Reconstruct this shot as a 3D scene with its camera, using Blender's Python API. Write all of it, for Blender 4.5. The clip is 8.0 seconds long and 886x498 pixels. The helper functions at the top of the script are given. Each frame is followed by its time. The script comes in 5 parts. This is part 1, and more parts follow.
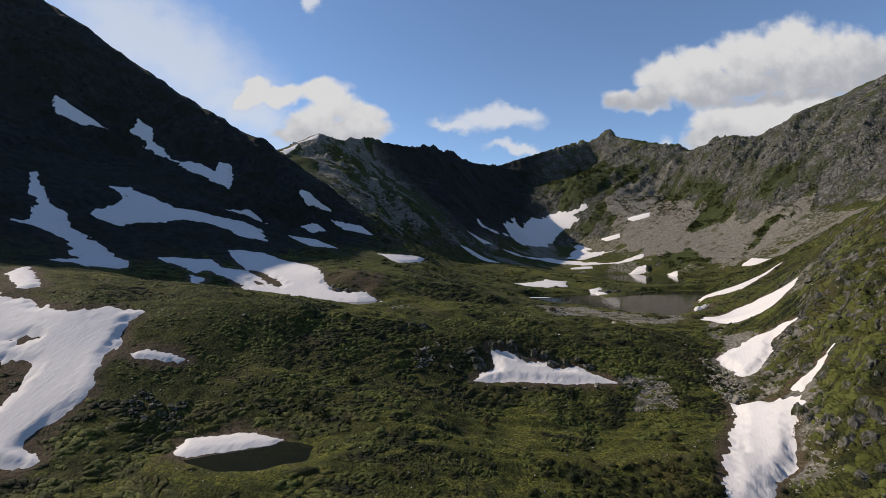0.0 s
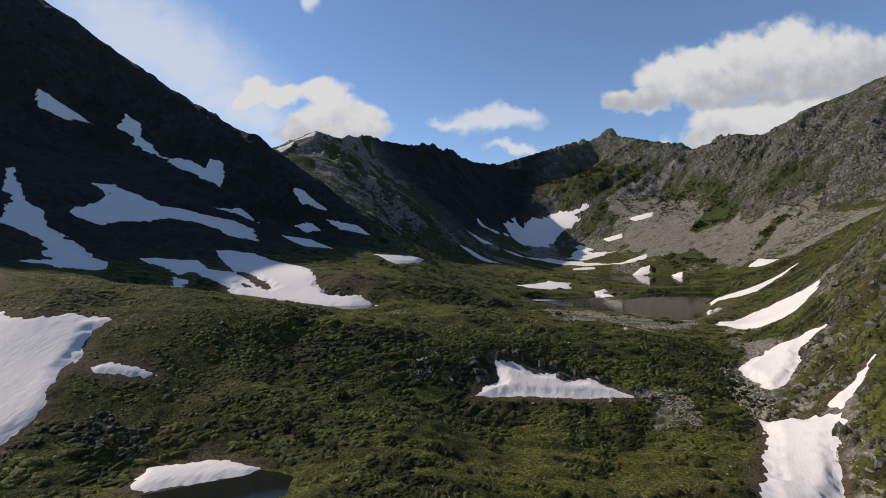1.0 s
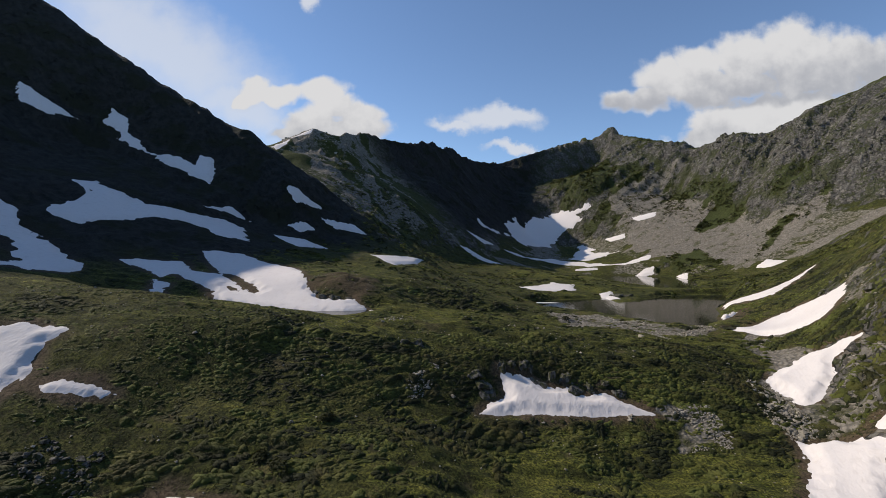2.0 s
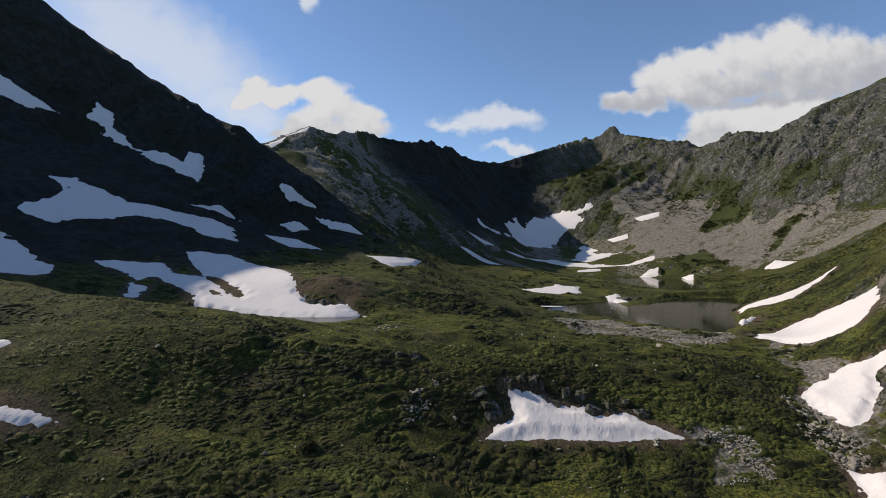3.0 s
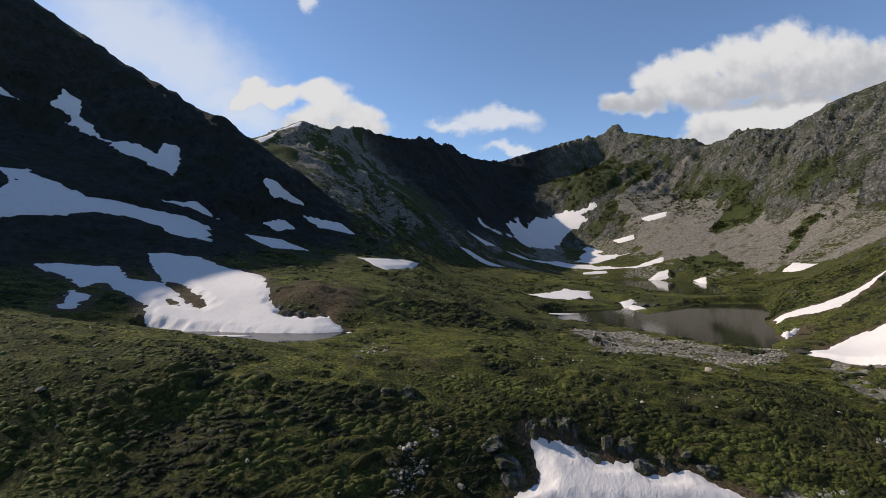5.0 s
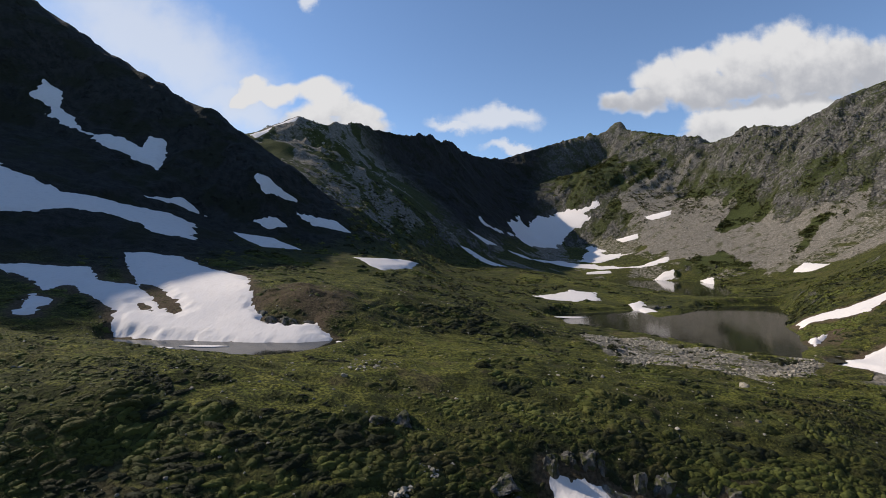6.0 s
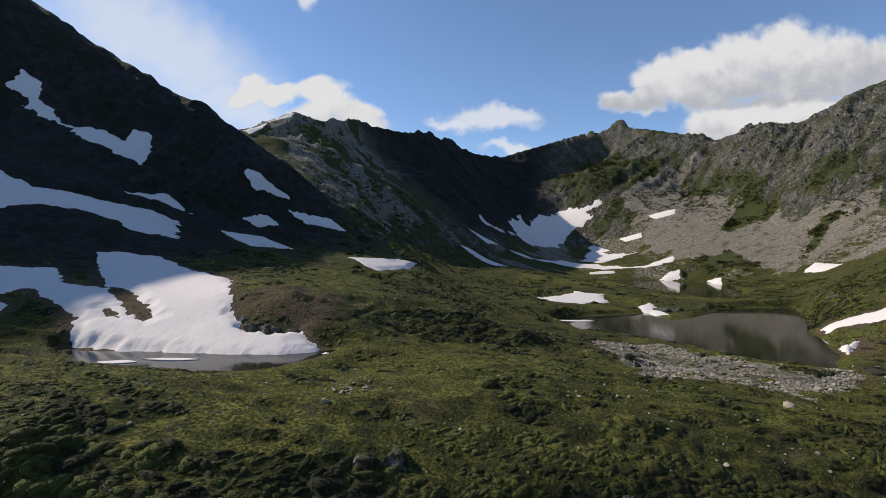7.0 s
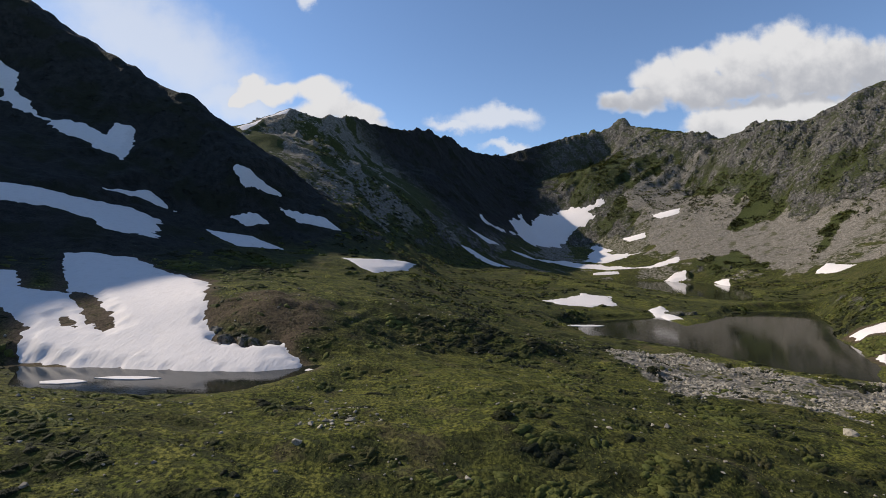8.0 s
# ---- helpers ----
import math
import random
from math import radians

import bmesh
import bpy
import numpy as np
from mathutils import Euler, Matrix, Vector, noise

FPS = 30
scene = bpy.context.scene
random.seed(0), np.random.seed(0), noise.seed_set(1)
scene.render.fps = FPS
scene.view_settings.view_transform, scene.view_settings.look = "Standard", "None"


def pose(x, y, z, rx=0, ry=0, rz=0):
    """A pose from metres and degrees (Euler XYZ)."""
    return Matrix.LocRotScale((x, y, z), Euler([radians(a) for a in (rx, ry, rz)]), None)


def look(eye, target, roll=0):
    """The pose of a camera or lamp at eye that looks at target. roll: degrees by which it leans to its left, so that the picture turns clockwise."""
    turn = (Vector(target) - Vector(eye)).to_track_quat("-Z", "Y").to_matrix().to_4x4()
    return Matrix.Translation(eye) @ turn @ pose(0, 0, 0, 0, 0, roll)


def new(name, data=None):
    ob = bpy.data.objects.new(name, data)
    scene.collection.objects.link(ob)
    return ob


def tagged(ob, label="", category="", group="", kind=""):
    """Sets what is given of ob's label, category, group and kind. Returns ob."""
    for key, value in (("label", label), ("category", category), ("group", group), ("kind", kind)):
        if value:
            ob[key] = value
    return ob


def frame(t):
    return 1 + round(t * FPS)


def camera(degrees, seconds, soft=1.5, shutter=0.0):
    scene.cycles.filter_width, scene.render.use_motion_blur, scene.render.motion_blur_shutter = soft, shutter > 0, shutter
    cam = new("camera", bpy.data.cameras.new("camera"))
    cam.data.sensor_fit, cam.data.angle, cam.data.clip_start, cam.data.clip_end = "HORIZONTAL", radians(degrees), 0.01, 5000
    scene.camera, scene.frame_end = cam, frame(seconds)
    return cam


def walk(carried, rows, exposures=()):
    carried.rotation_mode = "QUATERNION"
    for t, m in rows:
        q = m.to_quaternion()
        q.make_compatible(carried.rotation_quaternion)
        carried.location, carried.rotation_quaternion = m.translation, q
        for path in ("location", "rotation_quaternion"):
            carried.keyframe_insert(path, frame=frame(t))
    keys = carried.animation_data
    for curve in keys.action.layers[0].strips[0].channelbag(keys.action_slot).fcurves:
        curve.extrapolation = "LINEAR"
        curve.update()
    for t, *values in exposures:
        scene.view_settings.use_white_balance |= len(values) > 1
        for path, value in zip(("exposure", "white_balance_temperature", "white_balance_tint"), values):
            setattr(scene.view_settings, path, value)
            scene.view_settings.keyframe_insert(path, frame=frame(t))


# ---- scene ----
cam = camera(86.5, 8.0, soft=0.65)
METRES, EYE, TILT, LEAN, TURN = 120.0, 40.0, 0.0, 0.0, 0.0
ROWS = [
    (0.0, 0.0, 0.0, 0.0, 0.0, 0.0, -0.0),
    (0.5, -0.0002, 0.0581, 0.0007, -0.04, 0.02, -0.01),
    (1.0, -0.0007, 0.1181, 0.0017, -0.08, 0.01, -0.04),
    (1.5, -0.001, 0.1777, 0.003, -0.11, 0.0, -0.07),
    (3.0, -0.0041, 0.3676, 0.0049, -0.25, 0.08, -0.11),
    (3.5, -0.0051, 0.4309, 0.0059, -0.29, 0.13, -0.13),
    (4.0, -0.0059, 0.4944, 0.0071, -0.33, 0.15, -0.15),
    (4.5, -0.0066, 0.556, 0.0077, -0.37, 0.18, -0.16),
    (6.0, -0.0084, 0.7472, 0.0101, -0.42, 0.03, -0.28),
    (6.5, -0.0096, 0.811, 0.0106, -0.47, -0.04, -0.26),
    (7.0, -0.0104, 0.8729, 0.0106, -0.49, -0.05, -0.3),
    (7.5, -0.0114, 0.9364, 0.0107, -0.51, -0.04, -0.31),
    (8.0, -0.0124, 0.9998, 0.0115, -0.56, -0.05, -0.31),
]
walk(cam, [(t, pose(0, 0, EYE, TILT, LEAN, TURN) @ pose(METRES * x, METRES * y, METRES * z, 90 + pitch, roll, yaw)) for t, x, y, z, yaw, pitch, roll in ROWS], [(0.0, -0.12), (1.5, -0.10), (3.0, -0.07), (4.5, -0.04), (6.0, 0.0), (8.0, 0.02)])

# ---- sky with broken fair-weather cloud, and the sun ----
SUN_LEFT, SUN_HIGH = 72.0, 36.8


class Nodes:
    """Small helper to wire node trees."""

    def __init__(self, tree):
        self.t = tree
        tree.nodes.clear()

    def add(self, kind):
        return self.t.nodes.new(kind)

    def put(self, sock, v):
        if isinstance(v, bpy.types.NodeSocket):
            self.t.links.new(v, sock)
        else:
            sock.default_value = v

    def math(self, op, a, b=0.0, c=0.0):
        n = self.add("ShaderNodeMath")
        n.operation = op
        for s, v in zip(n.inputs, (a, b, c)):
            self.put(s, v)
        return n.outputs[0]

    def ease(self, v, a, b):
        n = self.add("ShaderNodeMapRange")
        n.interpolation_type = "SMOOTHSTEP"
        for s, u in zip(n.inputs, (v, a, b, 0.0, 1.0)):
            self.put(s, u)
        return n.outputs[0]

    def mix(self, f, a, b, mode="MIX"):
        n = self.add("ShaderNodeMix")
        n.data_type, n.blend_type = "RGBA", mode
        self.put(n.inputs[0], f)
        for s, v in ((n.inputs[6], a), (n.inputs[7], b)):
            self.put(s, v if isinstance(v, bpy.types.NodeSocket) else (*v, 1.0))
        return n.outputs[2]

    def noise(self, vec, scale, detail=4.0, rough=0.55, distort=0.0):
        n = self.add("ShaderNodeTexNoise")
        if vec is not None:
            self.put(n.inputs["Vector"], vec)
        for k, v in (("Scale", scale), ("Detail", detail), ("Roughness", rough), ("Distortion", distort)):
            n.inputs[k].default_value = v
        return n.outputs[0]

    def attr(self, name):
        n = self.add("ShaderNodeAttribute")
        n.attribute_name = name
        return n.outputs["Fac"]


def make_sky():
    world = bpy.data.worlds.new("sky")
    scene.world = world
    world.use_nodes = True
    n = Nodes(world.node_tree)
    sky = n.add("ShaderNodeTexSky")
    sky.sky_type, sky.sun_disc = "NISHITA", False
    sky.sun_elevation, sky.sun_rotation = radians(SUN_HIGH), radians(-SUN_LEFT)
    sky.altitude, sky.air_density, sky.dust_density, sky.ozone_density = 2000.0, 1.0, 0.2, 3.0
    way = n.add("ShaderNodeTexCoord").outputs["Generated"]
    xyz = n.add("ShaderNodeSeparateXYZ")
    n.put(xyz.inputs[0], way)
    x, y, z = xyz.outputs
    ahead = n.math("MAXIMUM", n.math("ABSOLUTE", y), 0.08)
    flat = n.add("ShaderNodeCombineXYZ")
    n.put(flat.inputs[0], n.math("DIVIDE", x, ahead))
    n.put(flat.inputs[1], n.math("DIVIDE", z, ahead))
    n.put(flat.inputs[2], n.math("GREATER_THAN", 0.0, y))
    flat = flat.outputs[0]

    def vec(op, a, b, c=(0, 0, 0)):
        k = n.add("ShaderNodeVectorMath")
        k.operation = op
        for sock, v in zip(k.inputs, (a, b, c)):
            n.put(sock, v)
        return k.outputs["Value"] if op == "LENGTH" else k.outputs[0]

    def drift(scale, detail, rough, amount, seed):
        """The sky's plane coordinates, pushed about by turbulence."""
        k = n.add("ShaderNodeTexNoise")
        n.put(k.inputs["Vector"], vec("ADD", flat, (seed, 0, 0)))
        for name, v in (("Scale", scale), ("Detail", detail), ("Roughness", rough)):
            k.inputs[name].default_value = v
        return vec("MULTIPLY_ADD", vec("SUBTRACT", k.outputs[1], (0.5, 0.5, 0.5)), (amount, amount, 0), flat)

    def field(at, lobes):
        """1 in the middle of the nearest lobe, 0 at its rim; lobes: across, up, half width, half height."""
        out = -1.0
        for u, v, w, h in lobes:
            out = n.math("MAXIMUM", out, n.math("SUBTRACT", 1.0, vec("LENGTH", vec("MULTIPLY_ADD", at, (1 / w, 1 / h, 9), (-u / w, -v / h, 0)), (0, 0, 0))))
        return out

    heaps = [(-0.396, 0.338, 0.042, 0.036), (-0.417, 0.312, 0.034, 0.020), (-0.345, 0.326, 0.055, 0.027), (-0.252, 0.332, 0.066, 0.034), (-0.225, 0.300, 0.060, 0.032),
             (-0.275, 0.272, 0.076, 0.040), (-0.180, 0.280, 0.060, 0.040), (-0.215, 0.250, 0.120, 0.030), (-0.300, 0.245, 0.075, 0.024),
             (0.372, 0.315, 0.040, 0.025), (0.435, 0.316, 0.055, 0.030), (0.470, 0.362, 0.070, 0.054), (0.540, 0.388, 0.066, 0.046), (0.560, 0.345, 0.100, 0.052),
             (0.650, 0.402, 0.100, 0.062), (0.640, 0.350, 0.110, 0.040), (0.755, 0.432, 0.105, 0.062), (0.790, 0.375, 0.160, 0.062), (0.880, 0.405, 0.120, 0.066), (0.960, 0.380, 0.130, 0.080),
             (0.600, 0.262, 0.090, 0.060), (0.680, 0.282, 0.110, 0.056), (0.780, 0.292, 0.130, 0.056), (0.900, 0.290, 0.120, 0.040), (0.560, 0.230, 0.060, 0.030)]
    wide = drift(16.0, 2.0, 0.5, 0.045, 3.0)
    bent = n.add("ShaderNodeTexNoise")
    n.put(bent.inputs["Vector"], vec("ADD", flat, (7.0, 0, 0)))
    for name, v in (("Scale", 17.0), ("Detail", 6.0), ("Roughness", 0.55)):
        bent.inputs[name].default_value = v
    curl = n.math("MULTIPLY", n.math("SUBTRACT", bent.outputs[0], 0.5), 1.15)
    body = field(wide, heaps)
    dense = n.ease(n.math("ADD", body, curl), -0.10, 0.38)
    split = n.add("ShaderNodeSeparateXYZ")
    n.put(split.inputs[0], wide)
    u, v = split.outputs[0], split.outputs[1]
    # how high in its own bank a place lies: the upper deck, the lower deck before it, and the bank over the far spur
    upper = n.math("DIVIDE", n.math("SUBTRACT", v, n.math("MULTIPLY_ADD", u, 0.06, 0.270)), n.math("MULTIPLY_ADD", n.math("MAXIMUM", u, 0.36), 0.26, -0.036))
    lower = n.math("MULTIPLY_ADD", v, 8.0, -1.45)
    spur_side = n.math("MULTIPLY_ADD", v, 7.0, -1.35)
    pick = n.add("ShaderNodeMix")
    n.put(pick.inputs[0], n.ease(upper, -0.12, 0.06))
    n.put(pick.inputs[2], lower)
    n.put(pick.inputs[3], upper)
    side = n.add("ShaderNodeMix")
    n.put(side.inputs[0], n.math("GREATER_THAN", u, 0.25))
    n.put(side.inputs[2], spur_side)
    n.put(side.inputs[3], pick.outputs[0])
    shade = n.math("MULTIPLY", n.ease(n.math("ADD", side.outputs[0], n.math("MULTIPLY", curl, 1.2)), 0.85, 0.0), 0.85)
    wispy = drift(9.0, 5.0, 0.6, 0.10, 11.0)
    slant = n.add("ShaderNodeMapping")
    n.put(slant.inputs[0], wispy)
    slant.inputs["Rotation"].default_value = (0, 0, radians(29))
    veil = n.ease(n.math("ADD", field(wispy, [(0.105, 0.276, 0.105, 0.030), (0.155, 0.285, 0.060, 0.022), (0.030, 0.266, 0.060, 0.018), (0.155, 0.212, 0.070, 0.014), (-0.280, 0.515, 0.024, 0.030), (0.480, 0.205, 0.030, 0.030)]),
                          n.math("MULTIPLY", curl, 0.8)), -0.12, 0.62)
    cirrus = n.math("MULTIPLY", n.ease(n.math("ADD", field(slant.outputs[0], [(-0.740, 0.085, 0.36, 0.125), (-0.520, 0.055, 0.20, 0.07)]), n.math("MULTIPLY", curl, 0.35)), -0.15, 0.75), 0.72)
    far_bank = n.ease(n.noise(vec("MULTIPLY", way, (1, 1, 2.2)), 3.2, 6.0, 0.56), 0.60, 0.74)
    far_bank = n.math("MULTIPLY", far_bank, n.ease(y, 0.45, 0.2))
    full = n.math("MAXIMUM", n.math("MAXIMUM", dense, far_bank), n.math("MAXIMUM", n.math("MULTIPLY", veil, 0.85), cirrus))
    tone = n.mix(shade, (4.6, 4.57, 4.62), (2.45, 2.55, 2.85))
    tone = n.mix(n.math("MAXIMUM", dense, far_bank), (4.5, 4.65, 5.0), tone)
    colour = n.mix(full, sky.outputs[0], tone)
    back = n.add("ShaderNodeBackground")
    n.put(back.inputs[0], colour)
    back.inputs[1].default_value = 0.162
    n.put(n.add("ShaderNodeOutputWorld").inputs[0], back.outputs[0])


make_sky()
_sun = bpy.data.lights.new("sun", "SUN")
_sun.energy, _sun.angle, _sun.color = 4.5, radians(0.6), (1.0, 0.885, 0.745)
sun = new("sun", _sun)
sun.matrix_world = look((0, 0, 600), (math.sin(radians(SUN_LEFT)) * math.cos(radians(SUN_HIGH)), -math.cos(radians(SUN_LEFT)) * math.cos(radians(SUN_HIGH)), 600 - math.sin(radians(SUN_HIGH))))


# ---- materials ----
def material(name):
    m = bpy.data.materials.new(name)
    m.use_nodes = True
    n = Nodes(m.node_tree)
    b = n.add("ShaderNodeBsdfPrincipled")
    n.put(n.add("ShaderNodeOutputMaterial").inputs[0], b.outputs[0])
    return m, n, b


def bump(n, b, height, strength, distance):
    k = n.add("ShaderNodeBump")
    n.put(k.inputs["Height"], height)
    k.inputs["Strength"].default_value, k.inputs["Distance"].default_value = strength, distance
    n.put(b.inputs["Normal"], k.outputs[0])


def place(n):
    return n.add("ShaderNodeNewGeometry").outputs["Position"]


def stretched(n, vec, x, y, z, turn=0.0):
    k = n.add("ShaderNodeMapping")
    n.put(k.inputs[0], vec)
    k.inputs["Scale"].default_value, k.inputs["Rotation"].default_value = (x, y, z), (0, 0, radians(turn))
    return k.outputs[0]


def ground_material():
    m, n, b = material("alpine_ground")
    p = place(n)
    fine, mid, wide = n.noise(p, 1.7, 5.0, 0.62), n.noise(p, 0.28, 5.0, 0.6), n.noise(p, 0.045, 4.0, 0.55)
    tiny = n.noise(p, 6.0, 3.0, 0.6)
    # turf and dwarf scrub
    turf = n.mix(n.ease(mid, 0.36, 0.66), (0.040, 0.044, 0.011), (0.115, 0.118, 0.024))
    turf = n.mix(n.ease(wide, 0.45, 0.7), turf, (0.120, 0.112, 0.030))
    lush = n.mix(n.ease(mid, 0.35, 0.7), (0.118, 0.130, 0.020), (0.225, 0.208, 0.042))
    green = n.mix(n.math("MULTIPLY", n.attr("meadow"), n.ease(fine, 0.3, 0.6)), turf, lush)
    green = n.mix(n.ease(fine, 0.62, 0.40), green, n.mix(1.0, green, (0.30, 0.33, 0.28), "MULTIPLY"))
    green = n.mix(n.math("MULTIPLY", n.ease(n.noise(stretched(n, p, 0.6, 1.0, 1.0), 0.5, 4.0, 0.6), 0.50, 0.62), 0.6), green, (0.036, 0.042, 0.013))
    heath = n.mix(n.ease(fine, 0.35, 0.65), (0.060, 0.042, 0.026), (0.120, 0.088, 0.056))
    green = n.mix(n.math("MULTIPLY", n.ease(n.noise(p, 0.11, 4.0, 0.6), 0.57, 0.70), 0.45), green, heath)
    green = n.mix(n.math("MULTIPLY", n.attr("soil"), n.ease(n.math("ADD", mid, n.math("MULTIPLY", fine, 0.4)), 0.35, 0.75)), green, heath)
    scrub = n.mix(n.ease(fine, 0.35, 0.65), (0.020, 0.027, 0.009), (0.068, 0.080, 0.022))
    green = n.mix(n.math("MULTIPLY", n.attr("scrub"), 0.9), green, scrub)
    # loose stones
    cells = n.add("ShaderNodeTexVoronoi")
    cells.feature = "F1"
    n.put(cells.inputs["Vector"], p)
    cells.inputs["Scale"].default_value = 0.85
    stone = n.mix(n.ease(mid, 0.3, 0.7), (0.172, 0.153, 0.122), (0.300, 0.270, 0.222))
    stone = n.mix(n.math("MULTIPLY", n.ease(cells.outputs["Distance"], 0.25, 0.75), 0.55), stone, (0.055, 0.052, 0.044))
    stone = n.mix(n.math("MULTIPLY", n.ease(n.noise(p, 0.06, 5.0, 0.6), 0.55, 0.66), 0.75), stone, (0.06, 0.064, 0.022))
    # bedrock: jointed blocks of several sizes, dark cracks, lichen and grassy ledges
    def joints(scale, feature, turn):
        k = n.add("ShaderNodeTexVoronoi")
        k.feature = feature
        shaken = n.add("ShaderNodeVectorMath")
        shaken.operation = "MULTIPLY_ADD"
        wob = n.add("ShaderNodeTexNoise")
        n.put(wob.inputs["Vector"], p)
        wob.inputs["Scale"].default_value, wob.inputs["Detail"].default_value = scale * 1.6, 3.0
        n.put(shaken.inputs[0], wob.outputs[1])
        shaken.inputs[1].default_value = (0.9 / scale,) * 3
        n.put(shaken.inputs[2], p)
        n.put(k.inputs["Vector"], stretched(n, shaken.outputs[0], 1.0, 0.75, 0.45, turn))
        k.inputs["Scale"].default_value = scale
        return k

    big, small = joints(0.085, "F1", 30), joints(0.30, "F1", -20)
    crack_big, crack_small = joints(0.085, "DISTANCE_TO_EDGE", 30), joints(0.30, "DISTANCE_TO_EDGE", -20)
    crack = n.math("MULTIPLY", n.ease(crack_big.outputs["Distance"], 0.0, 0.10), n.math("ADD", 0.35, n.math("MULTIPLY", n.ease(crack_small.outputs["Distance"], 0.0, 0.14), 0.65)))
    hue = n.add("ShaderNodeSeparateColor")
    n.put(hue.inputs[0], small.outputs["Color"])
    hue_big = n.add("ShaderNodeSeparateColor")
    n.put(hue_big.inputs[0], big.outputs["Color"])
    tilt = n.noise(stretched(n, p, 0.6, 0.6, 0.3, 20), 0.42, 7.0, 0.68, 0.0)
    rock = n.mix(n.math("ADD", n.math("MULTIPLY", hue.outputs[0], 0.6), n.math("MULTIPLY", hue_big.outputs[1], 0.4)), (0.100, 0.093, 0.080), (0.235, 0.219, 0.188))
    rock = n.mix(n.math("MULTIPLY", n.ease(tilt, 0.46, 0.62), 0.7), rock, (0.050, 0.048, 0.042))
    rock = n.mix(n.math("MULTIPLY", n.math("SUBTRACT", 1.0, crack), 0.5), rock, (0.026, 0.025, 0.022))
    rock = n.mix(n.math("MULTIPLY", n.ease(n.math("ADD", wide, n.math("MULTIPLY", n.math("SUBTRACT", mid, 0.5), 0.9)), 0.50, 0.57), 0.75), rock, (0.052, 0.060, 0.018))
    # spur and headwall ground darkened in colour to deepen their shade
    rock_shade = n.mix(n.ease(tilt, 0.3, 0.7), (0.009, 0.010, 0.011), (0.036, 0.036, 0.034))
    rock_shade = n.mix(n.math("MULTIPLY", n.ease(fine, 0.5, 0.68), 0.5), rock_shade, (0.055, 0.053, 0.049))
    rock_shade = n.mix(n.math("MULTIPLY", n.ease(wide, 0.48, 0.6), 0.7), rock_shade, (0.016, 0.018, 0.008))
    f_scree = n.ease(n.math("ADD", n.attr("scree"), n.math("MULTIPLY", n.math("SUBTRACT", mid, 0.5), 0.9)), 0.35, 0.62)
    f_rock = n.ease(n.math("ADD", n.attr("rock"), n.math("MULTIPLY", n.math("SUBTRACT", mid, 0.5), 1.1)), 0.42, 0.66)
    colour = n.mix(f_rock, n.mix(f_scree, green, stone), rock)
    colour = n.mix(n.math("MULTIPLY", n.attr("rock_shade"), 0.92), colour, rock_shade)
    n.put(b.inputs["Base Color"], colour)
    b.inputs["Roughness"].default_value = 0.92
    b.inputs["Specular IOR Level"].default_value = 0.18
    rise = n.math("ADD", n.math("MULTIPLY", fine, 0.5), n.math("ADD", mid, n.math("MULTIPLY", n.math("ADD", n.math("MULTIPLY", big.outputs["Distance"], -2.6), n.math("ADD", n.math("MULTIPLY", small.outputs["Distance"], -0.9), n.math("ADD", crack, hue.outputs[1]))), n.math("MULTIPLY", f_rock, 1.5))))
    rise = n.math("ADD", rise, n.math("MULTIPLY", n.math("MULTIPLY", cells.outputs["Distance"], -0.7), f_scree))
    bump(n, b, n.math("ADD", rise, n.math("MULTIPLY", tiny, 0.12)), 1.0, 0.9)
    return m


def snow_material():
    m, n, b = material("old_snow")
    p = place(n)
    ripple = n.noise(stretched(n, stretched(n, p, 1, 1, 1, 24), 1.25, 0.42, 0.5), 1.0, 3.0, 0.55, 0.4)
    cups = n.noise(p, 1.4, 4.0, 0.62, 0.2)
    dirt = n.ease(n.noise(p, 0.35, 6.0, 0.65), 0.52, 0.8)
    speck = n.ease(n.noise(p, 2.6, 4.0, 0.7), 0.58, 0.74)
    c = n.mix(n.math("MULTIPLY", dirt, 0.26), (0.740, 0.690, 0.655), (0.46, 0.39, 0.33))
    c = n.mix(n.math("MULTIPLY", speck, 0.18), c, (0.40, 0.34, 0.29))
    c = n.mix(n.math("MULTIPLY", n.ease(ripple, 0.50, 0.34), 0.14), c, (0.52, 0.48, 0.46))
    n.put(b.inputs["Base Color"], c)
    b.inputs["Roughness"].default_value = 0.75
    b.inputs["Specular IOR Level"].default_value = 0.25
    bump(n, b, n.math("ADD", ripple, n.math("MULTIPLY", cups, 0.7)), 0.55, 0.22)
    return m


def water_material():
    m, n, b = material("lake_water")
    p = place(n)
    n.put(b.inputs["Base Color"], n.mix(n.noise(p, 0.03, 3.0), (0.011, 0.013, 0.010), (0.016, 0.018, 0.013)))
    b.inputs["Roughness"].default_value = 0.06
    b.inputs["IOR"].default_value = 1.333
    bump(n, b, n.noise(stretched(n, p, 0.6, 1.6, 1, -20), 1.2, 3.0, 0.5), 0.06, 0.12)
    return m


MAT_GROUND, MAT_SNOW, MAT_WATER = ground_material(), snow_material(), water_material()

